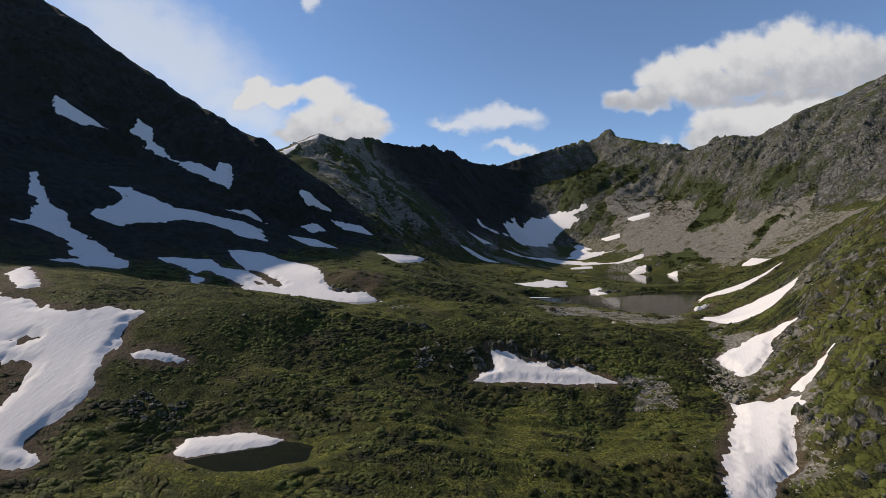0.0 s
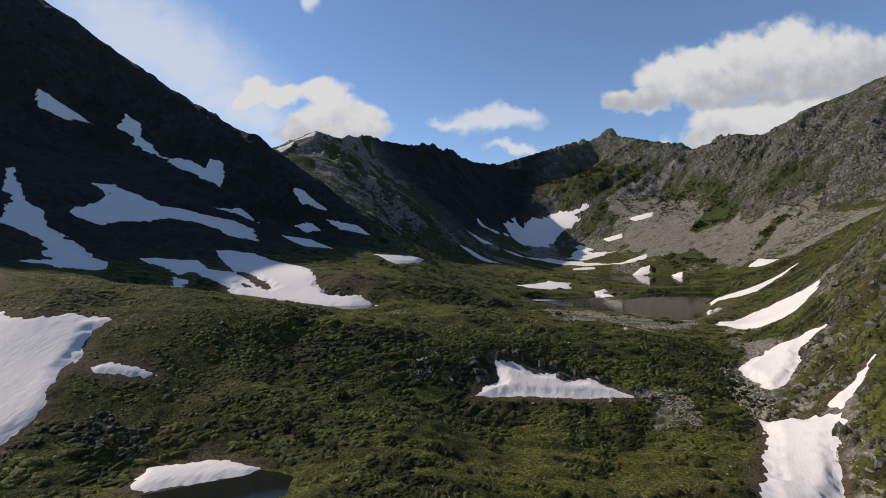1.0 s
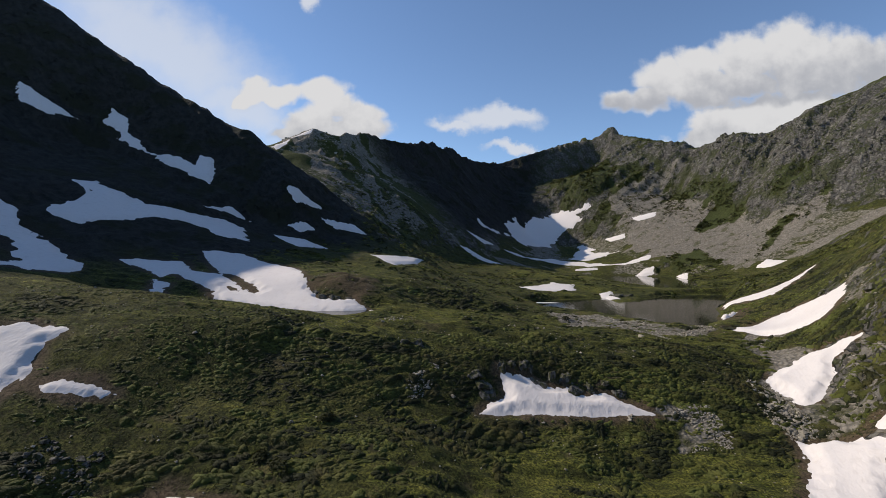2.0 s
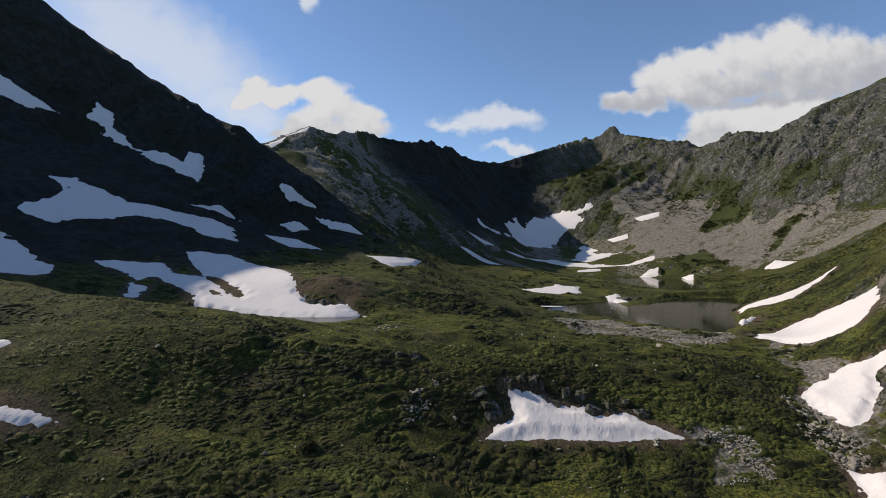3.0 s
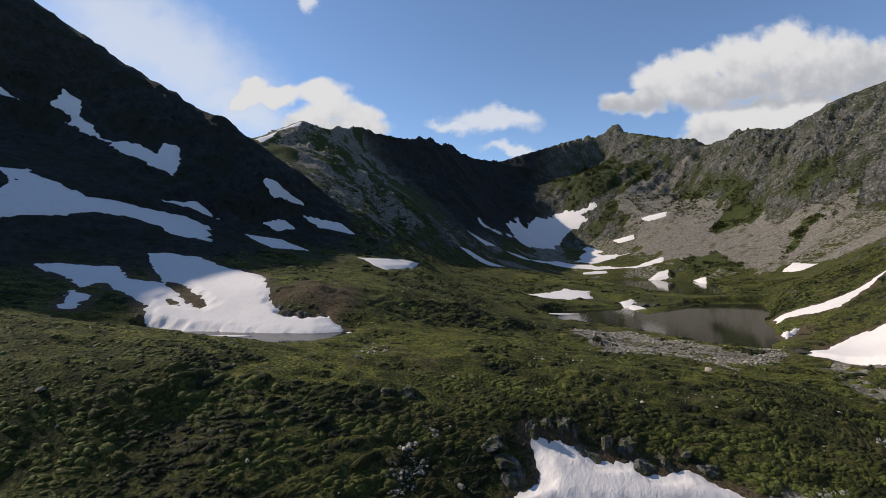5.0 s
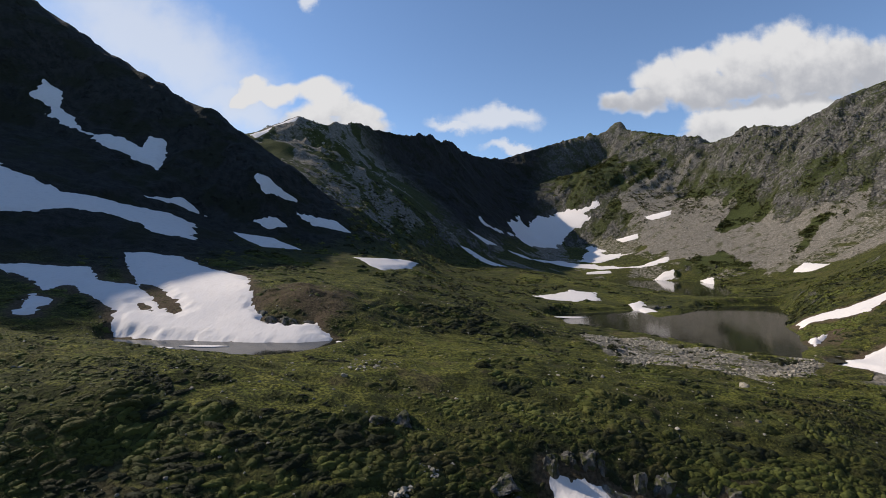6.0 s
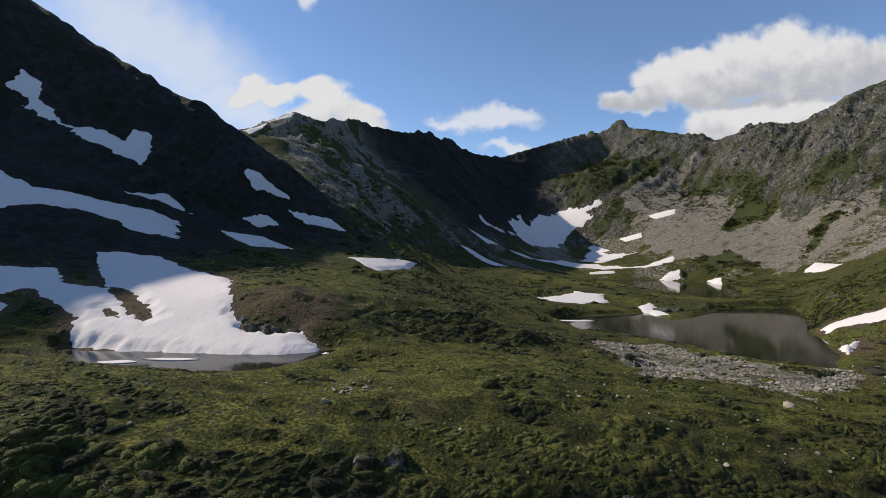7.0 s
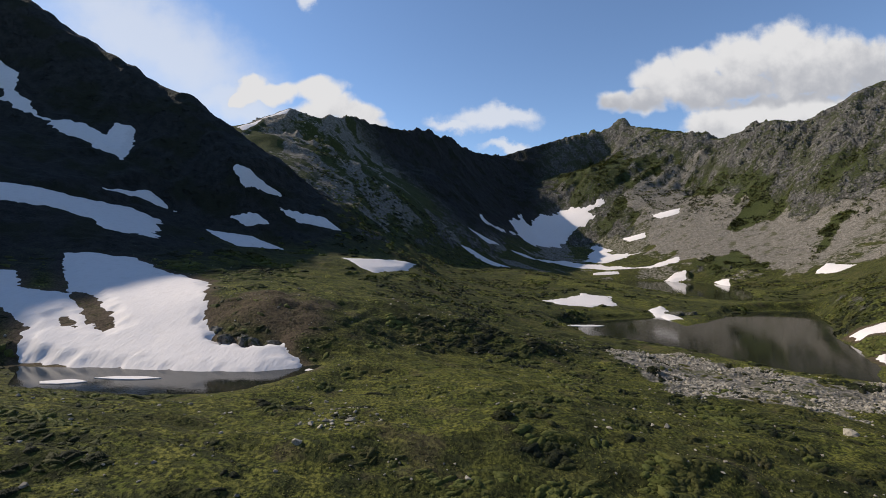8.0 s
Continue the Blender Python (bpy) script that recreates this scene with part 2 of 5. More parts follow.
def leaf_material(name, dark, light, warm):
    m, n, b = material(name)
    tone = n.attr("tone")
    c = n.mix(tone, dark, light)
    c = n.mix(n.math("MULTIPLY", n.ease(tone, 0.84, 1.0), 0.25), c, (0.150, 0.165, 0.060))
    c = n.mix(n.math("MULTIPLY", n.ease(n.noise(place(n), 0.07, 3.0), 0.48, 0.68), 0.5), c, warm)
    n.put(b.inputs["Base Color"], c)
    b.inputs["Roughness"].default_value = 0.7
    b.inputs["Specular IOR Level"].default_value = 0.25
    bump(n, b, n.math("ADD", n.noise(stretched(n, place(n), 0.7, 1.0, 1.0), 2.4, 5.0, 0.65), n.math("MULTIPLY", n.noise(place(n), 7.0, 3.0, 0.6), 0.3)), 1.0, 0.5)
    t = n.add("ShaderNodeBsdfTranslucent")
    n.put(t.inputs[0], n.mix(1.0, c, (1.2, 1.3, 0.6), "MULTIPLY"))
    mx = n.add("ShaderNodeMixShader")
    mx.inputs[0].default_value = 0.14
    n.put(mx.inputs[1], b.outputs[0])
    n.put(mx.inputs[2], t.outputs[0])
    out = [k for k in n.t.nodes if k.type == "OUTPUT_MATERIAL"][0]
    n.put(out.inputs[0], mx.outputs[0])
    return m


def stone_material():
    m, n, b = material("lichened_stone")
    p = place(n)
    own = n.add("ShaderNodeObjectInfo").outputs["Random"]
    isle = n.add("ShaderNodeNewGeometry").outputs["Random Per Island"]
    v = n.math("FRACT", n.math("ADD", own, isle))
    c = n.mix(v, (0.190, 0.170, 0.135), (0.420, 0.378, 0.305))
    c = n.mix(n.math("MULTIPLY", n.ease(n.noise(p, 2.3, 5.0, 0.65), 0.48, 0.66), 0.7), c, (0.105, 0.102, 0.082))
    c = n.mix(n.math("MULTIPLY", n.ease(n.noise(p, 5.0, 3.0, 0.6), 0.60, 0.70), 0.5), c, (0.36, 0.35, 0.30))
    n.put(b.inputs["Base Color"], c)
    b.inputs["Roughness"].default_value = 0.9
    b.inputs["Specular IOR Level"].default_value = 0.2
    bump(n, b, n.noise(p, 4.0, 5.0, 0.65), 0.7, 0.15)
    return m


def crag_material():
    m, n, b = material("weathered_crag")
    p = place(n)
    streak = n.noise(stretched(n, p, 1.0, 1.0, 0.25), 0.9, 6.0, 0.65, 0.5)
    c = n.mix(n.ease(streak, 0.35, 0.65), (0.036, 0.035, 0.031), (0.170, 0.160, 0.140))
    c = n.mix(n.math("MULTIPLY", n.ease(n.noise(p, 0.7, 5.0, 0.6), 0.46, 0.58), 0.85), c, (0.045, 0.050, 0.015))
    n.put(b.inputs["Base Color"], c)
    b.inputs["Roughness"].default_value = 0.92
    b.inputs["Specular IOR Level"].default_value = 0.2
    bump(n, b, n.math("ADD", streak, n.math("MULTIPLY", n.noise(p, 5.0, 4.0, 0.6), 0.3)), 0.9, 0.4)
    return m


MAT_SHRUB = leaf_material("dwarf_shrub_leaves", (0.016, 0.020, 0.005), (0.132, 0.146, 0.027), (0.122, 0.104, 0.030))
MAT_GRASS = leaf_material("alpine_grass", (0.070, 0.080, 0.016), (0.180, 0.172, 0.036), (0.170, 0.135, 0.046))
MAT_STONE, MAT_CRAG = stone_material(), crag_material()

# ---- lie of the land: breaklines in plan (x, y, z), joined by radial functions ----
SEED = np.random.default_rng(7)
KNOTS = []


def line(*pts, step=22.0):
    """Adds a breakline; long legs are filled in with knots."""
    for a, b in zip(pts, pts[1:] + pts[-1:]):
        a, b = np.array(a, float), np.array(b, float)
        n = max(1, int(np.hypot(*(b - a)[:2]) / step))
        KNOTS.extend(a + (b - a) * k / n for k in range(n))
    if len(pts) > 1:
        KNOTS.append(np.array(pts[-1], float))


# steep spur above the tarn: crest, back, flank and foot
line((-700, 440, 420), (-460, 425, 331), (-331, 412, 248), (-285, 413, 212), (-238, 415, 179), (-200, 420, 160), (-162, 425, 139.5), (-134, 430, 121), (-103, 435, 96), (-62, 440, 64), (-15, 440, 34))
# unseen shoulder and its lower flank, added to throw shadow into the tarn hollow
line((-590, 335, 378), (-510, 350, 339), (-468, 352, 313))
line((-600, 290, 350), (-480, 305, 278))
line((-560, 560, 300), (-330, 540, 190), (-200, 520, 120), (-125, 468, 88))
line((-251, 396, 150), (-243, 371, 120), (-215, 375, 112), (-176, 392, 108), (-114, 392, 86))
line((-340, 330, 170), (-250, 330, 104), (-198, 292, 73), (-166, 346, 76), (-136, 359, 60), (-98, 395, 66))
line((-470, 150, 210), (-350, 190, 140), (-260, 230, 82), (-182, 280, 58), (-117, 309, 44), (-83, 367, 41), (-49, 348, 36))
line((-330, 60, 80), (-240, 165, 58), (-190, 205, 40), (-153, 232, 32), (-145, 262, 36), (-126, 281, 39), (-98, 310, 38))
# second spur and the shaded headwall: crest, face and foot
line((-700, 700, 250), (-420, 640, 200), (-300, 625, 180), (-232, 640, 172), (-206, 664, 190), (-180, 684, 209), (-160, 706, 205), (-135, 735, 213), (-90, 800, 222), (18, 950, 232), (75, 1040, 230), (129, 1100, 236), (270, 1189, 291), (373, 1249, 334), (418, 1262, 347), (445, 1266, 353))
line((-209, 615, 169), (-150, 545, 122), (-98, 485, 88), (-70, 495, 64), (-20, 500, 36))
line((-110, 630, 143), (-45, 652, 110))
line((190, 1000, 140), (224, 985, 110))
line((-110, 735, 178), (-50, 805, 182), (30, 905, 186), (88, 990, 180), (152, 1062, 182), (295, 1151, 222), (392, 1206, 260))
line((-60, 700, 128), (0, 760, 126), (60, 870, 128), (125, 968, 132))
line((10, 540, 26), (40, 600, 26), (64, 660, 30), (95, 760, 50), (118, 830, 64), (160, 900, 62), (224, 965, 100))
line((-640, 850, 150), (-420, 760, 130), (-300, 760, 120), (-180, 810, 130), (-60, 930, 140), (60, 1150, 140), (240, 1310, 150), (520, 1370, 170), (570, 1160, 160), (600, 980, 150), (720, 780, 190))
# right-hand wall: crest, crags, scree and foot
line((445, 1266, 353), (449, 1230, 338), (450, 1198, 326), (465, 1030, 270), (486, 985, 257), (495, 952, 238), (509, 900, 244), (516, 850, 243), (529, 830, 235), (538, 818, 227), (541, 800, 239), (573, 775, 258), (608, 760, 274), (649, 745, 291), (700, 715, 302), (770, 600, 330), (820, 380, 330), (800, 150, 300), (760, -150, 260))
line((284, 1008, 196), (366, 969, 168), (423, 937, 153), (452, 850, 150), (510, 734, 190), (545, 717, 208))
line((300, 940, 126), (370, 850, 105), (441, 744, 97), (453, 690, 91), (471, 685, 120), (495, 650, 116), (540, 560, 112))
line((233, 900, 46), (270, 820, 40), (316, 720, 35), (312, 660, 24), (345, 600, 16), (382, 545, 29), (421, 562, 48))
line((120, 620, 14), (150, 680, 10), (190, 725, 13), (215, 765, 20), (235, 840, 36))
# near slope beside the gully
line((640, 430, 200), (520, 500, 110), (430, 470, 72), (330, 420, 50), (223, 309, 32), (175, 262, 14))
line((480, 250, 200), (330, 260, 118), (230, 230, 76), (185, 205, 52), (150, 178, 32), (142, 170, 20))
line((400, 40, 210), (280, 90, 140), (190, 120, 84), (140, 128, 36), (116, 138, 8))
line((360, -150, 190), (230, -20, 110), (150, 50, 54), (112, 90, 10), (99, 114, -4))
# gully floor below the lake
line((160, 246, 4.4), (137, 228, 3.6), (122, 204, 0), (110, 178, -6), (97, 148, -11), (86, 119, -16), (76, 90, -21), (66, 50, -28), (40, -60, -40), (0, -300, -60))
line((86, 152, -7.5), (78, 139, -9.5), (64, 119, -10.5), (57, 106, -12.5), (48, 91, -14.5), step=9)
# knoll and bench: brow, hillside and lower terrace
line((-230, 130, 40), (-160, 146, 28), (-109, 144, 26), (-81, 146, 23), (-64, 152, 23), (-47, 156, 21.5), (-30, 170, 17.5), (-10, 186, 17), (10, 193, 16.8), (35, 193, 13), (52, 186, 9.8), (74, 198, 7.5), (95, 196, 4), (114, 204, 3))
line((-172, 183, 35.3), (-128, 183, 30.5), (-106, 183, 27.2), (-84, 183, 24.8), (-72, 183, 23.2), (-60, 184, 22), (-48, 185, 20.8), step=9)
line((-125, 140, 22), (-120, 120, 10), (-118, 100, -3), (-115, 80, -12))
line((-96, 153, 24.5), (-92, 134, 14.5), (-89, 119, 8.5), (-89, 108.6, 0.3), (-88, 100, -5.5))
line((-73, 145, 21), (-72, 133, 12), (-72, 127, 7), (-70, 111, -0.5), (-77, 101, -4))
line((-60, 134, 8), (-42, 135, 3.7), (-43, 151, 13.8), (-33, 148, 11), (-19, 160, 13), (-4, 159, 8), (18, 170, 10))
line((-50, 130, 6), (-19, 138, 1), (8, 150, -2), (11, 153, -1.8), (24, 150, -3.4), (36, 150, -4.2), (50, 153.5, -4.6), (66, 159, -5.2), step=8)
line((13, 158, 0.2), (17, 165.6, 3.2), (28, 164, 0), (38, 162.6, -1.7), (52, 162.4, -3.2), step=5)
line((16, 169, 9.6), (28, 168.4, 6.8), (40, 168.6, 4.0), (54, 168, 1.5), step=5)
line((20, 171, 9), (45, 172, 5), (66, 171, 2), (92, 172, -2))
line((-66, 108, -5.4), (-50, 112, -6.2), (-38, 114, -5.4), (-37, 126, 2), (-13, 127, 0.5), (19, 136, -9), (46, 142, -12), (67, 134, -11), (84, 140, -11))
line((-130, 60, -16), (-80, 88, -9), (-45, 98, -6), (-17, 99, -3.5), (20, 104, -10), (60, 96, -15))
line((-140, -20, -25), (-60, 20, -20), (0, 40, -18), (40, 40, -24))
# hollow of the tarn and the rib beside it
line((-100, 208, 14.5), (-84, 215, 14.6), (-55, 214, 14.6), (-28, 226, 15.6))
line((-110, 236, 25), (-90, 234, 22), (-81, 240, 23.5), (-60, 232, 19), (-40, 229, 17))
line((-78, 272, 30), (-64, 250, 29.5), (-45, 240, 28), (-33, 232, 22), (-25, 228, 17.5), (-12, 216, 15))
line((-64, 252, 29.5), (-38, 262, 28), (-8, 275, 21), (20, 268, 12))
line((-14, 260, 24.5), (6, 264, 21), (28, 263, 15), step=8)
line((-12, 252, 17.5), (8, 254, 13.8), (30, 254, 10.2), step=8)
line((-70, 320, 33), (-40, 330, 30), (0, 330, 20), (30, 310, 11))
# meadow, lake shore and the benches beyond
line((-8, 193, 16), (0, 222, 15), (20, 226, 12), (40, 236, 9), (59, 249, 7.5))
line((76, 223, 5.6), (89, 228, 4.4), (110, 226, 4.2), (132, 236, 4.2))
line((30, 290, 9), (60, 300, 6), (70, 340, 6), (66, 400, 9.5), (101, 398, 8), (122, 396, 5), (150, 412, 6), (190, 425, 7))
line((-34, 470, 25), (0, 420, 22), (58, 461, 13), (107, 460, 16), (60, 520, 22), (100, 560, 18), (135, 590, 9))
line((250, 440, 5.5), (300, 480, 7), (345, 560, 12), (315, 610, 9))
# far surroundings, out of sight
line((-1200, 0, 480), (-1100, 900, 420), (-500, 1250, 160), (150, 1350, 140), (620, 1300, 150), (1100, 900, 180), (1250, 100, 260))
line((-900, -500, 300), (-420, -300, 120), (420, -420, 120), (900, -600, 200), (0, -800, -90))
line((-2600, -2400, 120), (-2600, 2600, 160), (0, 2700, 90), (2600, 2600, 150), (2600, -2400, 120), (0, -2500, -120), step=500)

KX = np.array(KNOTS)
_d = np.hypot(KX[:, None, 0] - KX[None, :, 0], KX[:, None, 1] - KX[None, :, 1])
_a = np.ones((len(KX) + 1, len(KX) + 1))
_a[:-1, :-1], _a[-1, -1] = np.sqrt(_d * _d + 9.0) - 2.0 * np.eye(len(KX)), 0
KW = np.linalg.solve(_a, np.append(KX[:, 2], 0))


def broad(x, y):
    """Height of the bare form at the places x, y (arrays)."""
    out = np.empty(x.shape, np.float32)
    xs, ys, o = x.ravel().astype(np.float32), y.ravel().astype(np.float32), out.ravel()
    kx, ky, kw = KX[:, 0].astype(np.float32), KX[:, 1].astype(np.float32), KW[:-1].astype(np.float32)
    for i in range(0, len(xs), 4000):
        d = (xs[i:i + 4000, None] - kx) ** 2 + (ys[i:i + 4000, None] - ky) ** 2
        o[i:i + 4000] = np.sqrt(d + 9.0) @ kw
    return o.reshape(x.shape).astype(float) + KW[-1]


def lattice(ix, iy, seed):
    h = (ix.astype(np.int64) * 374761393 + iy.astype(np.int64) * 668265263 + seed * 1442695041) & 0xFFFFFFFF
    h = ((h ^ (h >> 13)) * 1274126177) & 0xFFFFFFFF
    return ((h ^ (h >> 16)) & 0xFFFF) / 32767.5 - 1.0


def grain(x, y, seed=0):
    """Smooth value noise, -1 to 1, one cell a unit."""
    fx, fy = np.floor(x), np.floor(y)
    u, v = x - fx, y - fy
    u, v = u * u * u * (u * (u * 6 - 15) + 10), v * v * v * (v * (v * 6 - 15) + 10)
    a, b = lattice(fx, fy, seed), lattice(fx + 1, fy, seed)
    c, d = lattice(fx, fy + 1, seed), lattice(fx + 1, fy + 1, seed)
    return (a + (b - a) * u) * (1 - v) + (c + (d - c) * u) * v


def fbm(x, y, size, octaves=4, seed=0, gain=0.5):
    out, amp = 0, 1.0
    for k in range(octaves):
        c, s = math.cos(0.6 * k + seed), math.sin(0.6 * k + seed)
        out = out + amp * grain((x * c - y * s) / size + 17.3 * k, (x * s + y * c) / size - 9.1 * k, seed + 31 * k)
        size, amp = size / 2.03, amp * gain
    return out


def ridged(x, y, size, octaves=4, seed=0):
    out, amp = 0, 1.0
    for k in range(octaves):
        c, s = math.cos(0.7 * k + seed), math.sin(0.7 * k + seed)
        out = out + amp * (1 - 2 * np.abs(grain((x * c - y * s) / size + 5.7 * k, (x * s + y * c) / size + 3.3 * k, seed + 13 * k)))
        size, amp = size / 2.1, amp * 0.5
    return out


def ramp(a, b, v):
    t = np.clip((v - a) / (b - a), 0, 1)
    return t * t * (3 - 2 * t)


def inside(x, y, loop):
    """Signed distance to a closed outline in plan, positive inside it."""
    best, odd = np.full(x.shape, 1e18), np.zeros(x.shape, bool)
    for (ax, ay), (bx, by) in zip(loop, loop[1:] + loop[:1]):
        ex, ey = bx - ax, by - ay
        t = np.clip(((x - ax) * ex + (y - ay) * ey) / (ex * ex + ey * ey + 1e-9), 0, 1)
        best = np.minimum(best, (x - ax - t * ex) ** 2 + (y - ay - t * ey) ** 2)
        if ay != by:
            odd ^= ((ay > y) != (by > y)) & (x < ex * (y - ay) / (by - ay) + ax)
    return np.where(odd, 1, -1) * np.sqrt(best)


# ---- standing water: outline in plan and level ----
def _loop(*v):
    return [(v[k], v[k + 1]) for k in range(0, len(v), 2)]


LAKES = [
    (_loop(59.3, 349.9, 64.1, 318.2, 79.5, 314.8, 90.0, 298.5, 99.5, 285.5, 105.5, 271.3, 111.2, 264.4, 119.8, 258.2, 125.6, 253.5, 140.3, 270.4, 158.4, 296.8, 172.8, 324.8, 200.0, 359.4, 222.0, 396.4, 230.7, 408.8, 211.0, 410.8, 178.8, 404.6, 150.4, 374.3, 121.3, 351.3, 123.2, 381.9, 97.5, 372.9, 73.5, 364.5), 3.6, "long grey-green mountain lake lying below the scree"),
    (_loop(199.8, 678.3, 252.1, 682.0, 302.2, 639.4, 294.8, 579.1, 268.9, 520.0, 230.2, 465.8, 206.0, 453.9, 196.4, 497.6, 192.1, 548.8, 195.5, 608.9), 4.3, "small upper lake between green benches"),
    (_loop(-92.6, 222.1, -88.4, 222.2, -80.0, 222.3, -58.2, 220.1, -40.1, 219.4, -27.7, 224.4, -30.7, 216.0, -36.0, 206.4, -41.9, 203.6, -58.3, 202.9, -73.3, 204.4, -79.7, 206.0), 15.4, "meltwater tarn at the foot of a snowfield"),
    (_loop(-56.8, 102.1, -46.4, 106.3, -37.4, 111.6, -30.7, 109.4, -30.5, 102.1, -37.0, 98.1, -46.6, 96.1), -5.8, "dark meltwater pool on the lower terrace"),
]


def height(x, y):
    """Ground height with hummocks, crags and lake beds."""
    e = 6.0
    z = broad(x, y)
    gx, gy = (broad(x + e, y) - z) / e, (broad(x, y + e) - z) / e
    steep = np.hypot(gx, gy)
    near = ramp(420, 250, y) * ramp(-260, -160, x) * ramp(260, 190, x)
    low = ramp(0.62, 0.3, steep)
    crag = ramp(0.38, 0.75, steep) * ramp(20, 70, z + 0.12 * (x - 90) * (x > 90) * (y < 330))
    z = z + low * (1.3 * fbm(x, y, 34, 2, 3) + 0.42 * fbm(0.7 * x, 1.4 * y, 8.5, 2, 5) + 0.50 * fbm(0.5 * x, 1.2 * y, 3.4, 2, 6)) * (0.45 + 0.55 * near)
    z = z + (1 - low) * 0.6 * fbm(x, y, 14, 3, 8)
    hill = ramp(0.12, 0.3, steep) * ramp(0.85, 0.6, steep) * near
    z = z + hill * 0.14 * (1 + 0.9 * fbm(x, y, 15, 2, 34)) * np.sin(2 * math.pi * z / 2.6 + 6.0 * fbm(x, y, 14, 3, 33))
    side = ramp(96, 116, x) * ramp(215, 170, y + 0.3 * (x - 110)) * ramp(0.4, 0.8, steep)
    z = z + side * (2.2 * ridged(x, y, 17, 4, 23) - 0.8 + 1.3 * np.sin(2 * math.pi * z / 8.5 + 4.0 * fbm(x, y, 18, 3, 24)))
    far = ramp(480, 620, y) * ramp(-320, -230, x)
    along, down = -0.48 * x + 0.87 * y, 0.87 * x + 0.48 * y
    bend = 10 * fbm(x, y, 90, 2, 17)
    ribs = ridged(along + 0.22 * down + bend, 0.14 * down, 44, 3, 12)
    z = z + crag * (1 - far) * (3.2 * ridged(x, y * 0.8, 48, 4, 11) - 2.4 + 0.9 * ridged(x, y, 9, 2, 4))
    z = z + crag * far * ramp(100, 180, z + 30 * fbm(x, y, 80, 2, 19)) * (10.0 * ribs - 5.0 + 3.0 * ridged(x, y, 24, 2, 4) - 1.5)
    z = z + crag * far * 1.3 * fbm(along, 0.3 * down, 16, 3, 14)
    for loop, level, _ in LAKES:
        xs, ys = [p[0] for p in loop], [p[1] for p in loop]
        m = (x > min(xs) - 40) & (x < max(xs) + 40) & (y > min(ys) - 40) & (y < max(ys) + 40)
        if m.any():
            s = inside(x[m], y[m], loop) + 0.9 * fbm(x[m], y[m], 9, 3, 21)
            upper = min(ys) > 430
            w = ramp(-38 if upper else -16, -1, s)
            bed = level - np.clip(0.22 * s, -6.0 if upper else -1.6, 1.6)
            rim = 0.6 if upper else 3.0
            z[m] = z[m] * (1 - w) + np.where(s > -1, bed, np.maximum(bed, np.minimum(z[m], bed + rim * ramp(-1, -9, s)))) * w
    return z


# ---- the ground as one sheet, fine along the flight and coarse far off ----
def stations(lo, hi, fine_lo, fine_hi, fine, grow, most, reach_lo, reach_hi):
    """Grid lines from lo to hi, fine apart inside the fine stretch, wider beyond it."""
    def run(start, stop, reach):
        out, p, step = [], start, fine
        sign = 1 if stop > start else -1
        while (stop - p) * sign > 0:
            far = abs(p - start)
            step = min(fine + grow * far, most) if far < reach else step * 1.12
            p += sign * step
            out.append(p)
        return out
    return np.array(run(fine_lo, lo, reach_lo)[::-1] + list(np.arange(fine_lo, fine_hi, fine)) + run(fine_hi, hi, reach_hi))


XS = stations(-2600, 2600, -105, 125, 0.75, 0.011, 2.8, 235, 460)
YS = stations(-2500, 2700, 84, 236, 0.75, 0.0065, 3.2, 40, 930)
GX, GY = np.meshgrid(XS, YS)
GZ = height(GX, GY)
DZY, DZX = np.gradient(GZ, YS, XS)
STEEP = np.hypot(DZX, DZY)


def sample(grid, x, y):
    """Bilinear value of a grid over the sheet at the places x, y."""
    x, y = np.asarray(x, float), np.asarray(y, float)
    i = np.clip(np.searchsorted(XS, x) - 1, 0, len(XS) - 2)
    j = np.clip(np.searchsorted(YS, y) - 1, 0, len(YS) - 2)
    u, v = (x - XS[i]) / (XS[i + 1] - XS[i]), (y - YS[j]) / (YS[j + 1] - YS[j])
    return (grid[j, i] * (1 - u) + grid[j, i + 1] * u) * (1 - v) + (grid[j + 1, i] * (1 - u) + grid[j + 1, i + 1] * u) * v


def ground_at(x, y):
    return sample(GZ, x, y)


# ---- mesh helpers ----
def mesh_of(name, verts, faces, material, smooth=True):
    me = bpy.data.meshes.new(name)
    me.from_pydata(verts, [], faces)
    me.materials.append(material)
    if smooth:
        me.polygons.foreach_set("use_smooth", np.ones(len(me.polygons), bool))
    me.update()
    return me


def big_mesh(name, co, tris, material, smooth=False, size=3):
    """A mesh from arrays: co (n, 3), faces (m, size)."""
    me = bpy.data.meshes.new(name)
    co, tris = np.ascontiguousarray(co, np.float32), np.ascontiguousarray(tris, np.int32)
    me.vertices.add(len(co))
    me.vertices.foreach_set("co", co.ravel())
    me.loops.add(tris.size)
    me.loops.foreach_set("vertex_index", tris.ravel())
    me.polygons.add(len(tris))
    me.polygons.foreach_set("loop_start", np.arange(0, tris.size, size, dtype=np.int32))
    me.polygons.foreach_set("use_smooth", np.full(len(tris), smooth, bool))
    me.materials.append(material)
    me.update(calc_edges=True)
    return me


def attribute(me, name, values):
    a = me.attributes.new(name, "FLOAT", "POINT")
    a.data.foreach_set("value", np.ascontiguousarray(values, np.float32).ravel())


def thing(name, me, label, category, group="", kind=""):
    return tagged(new(name, me), label, category, group, kind)


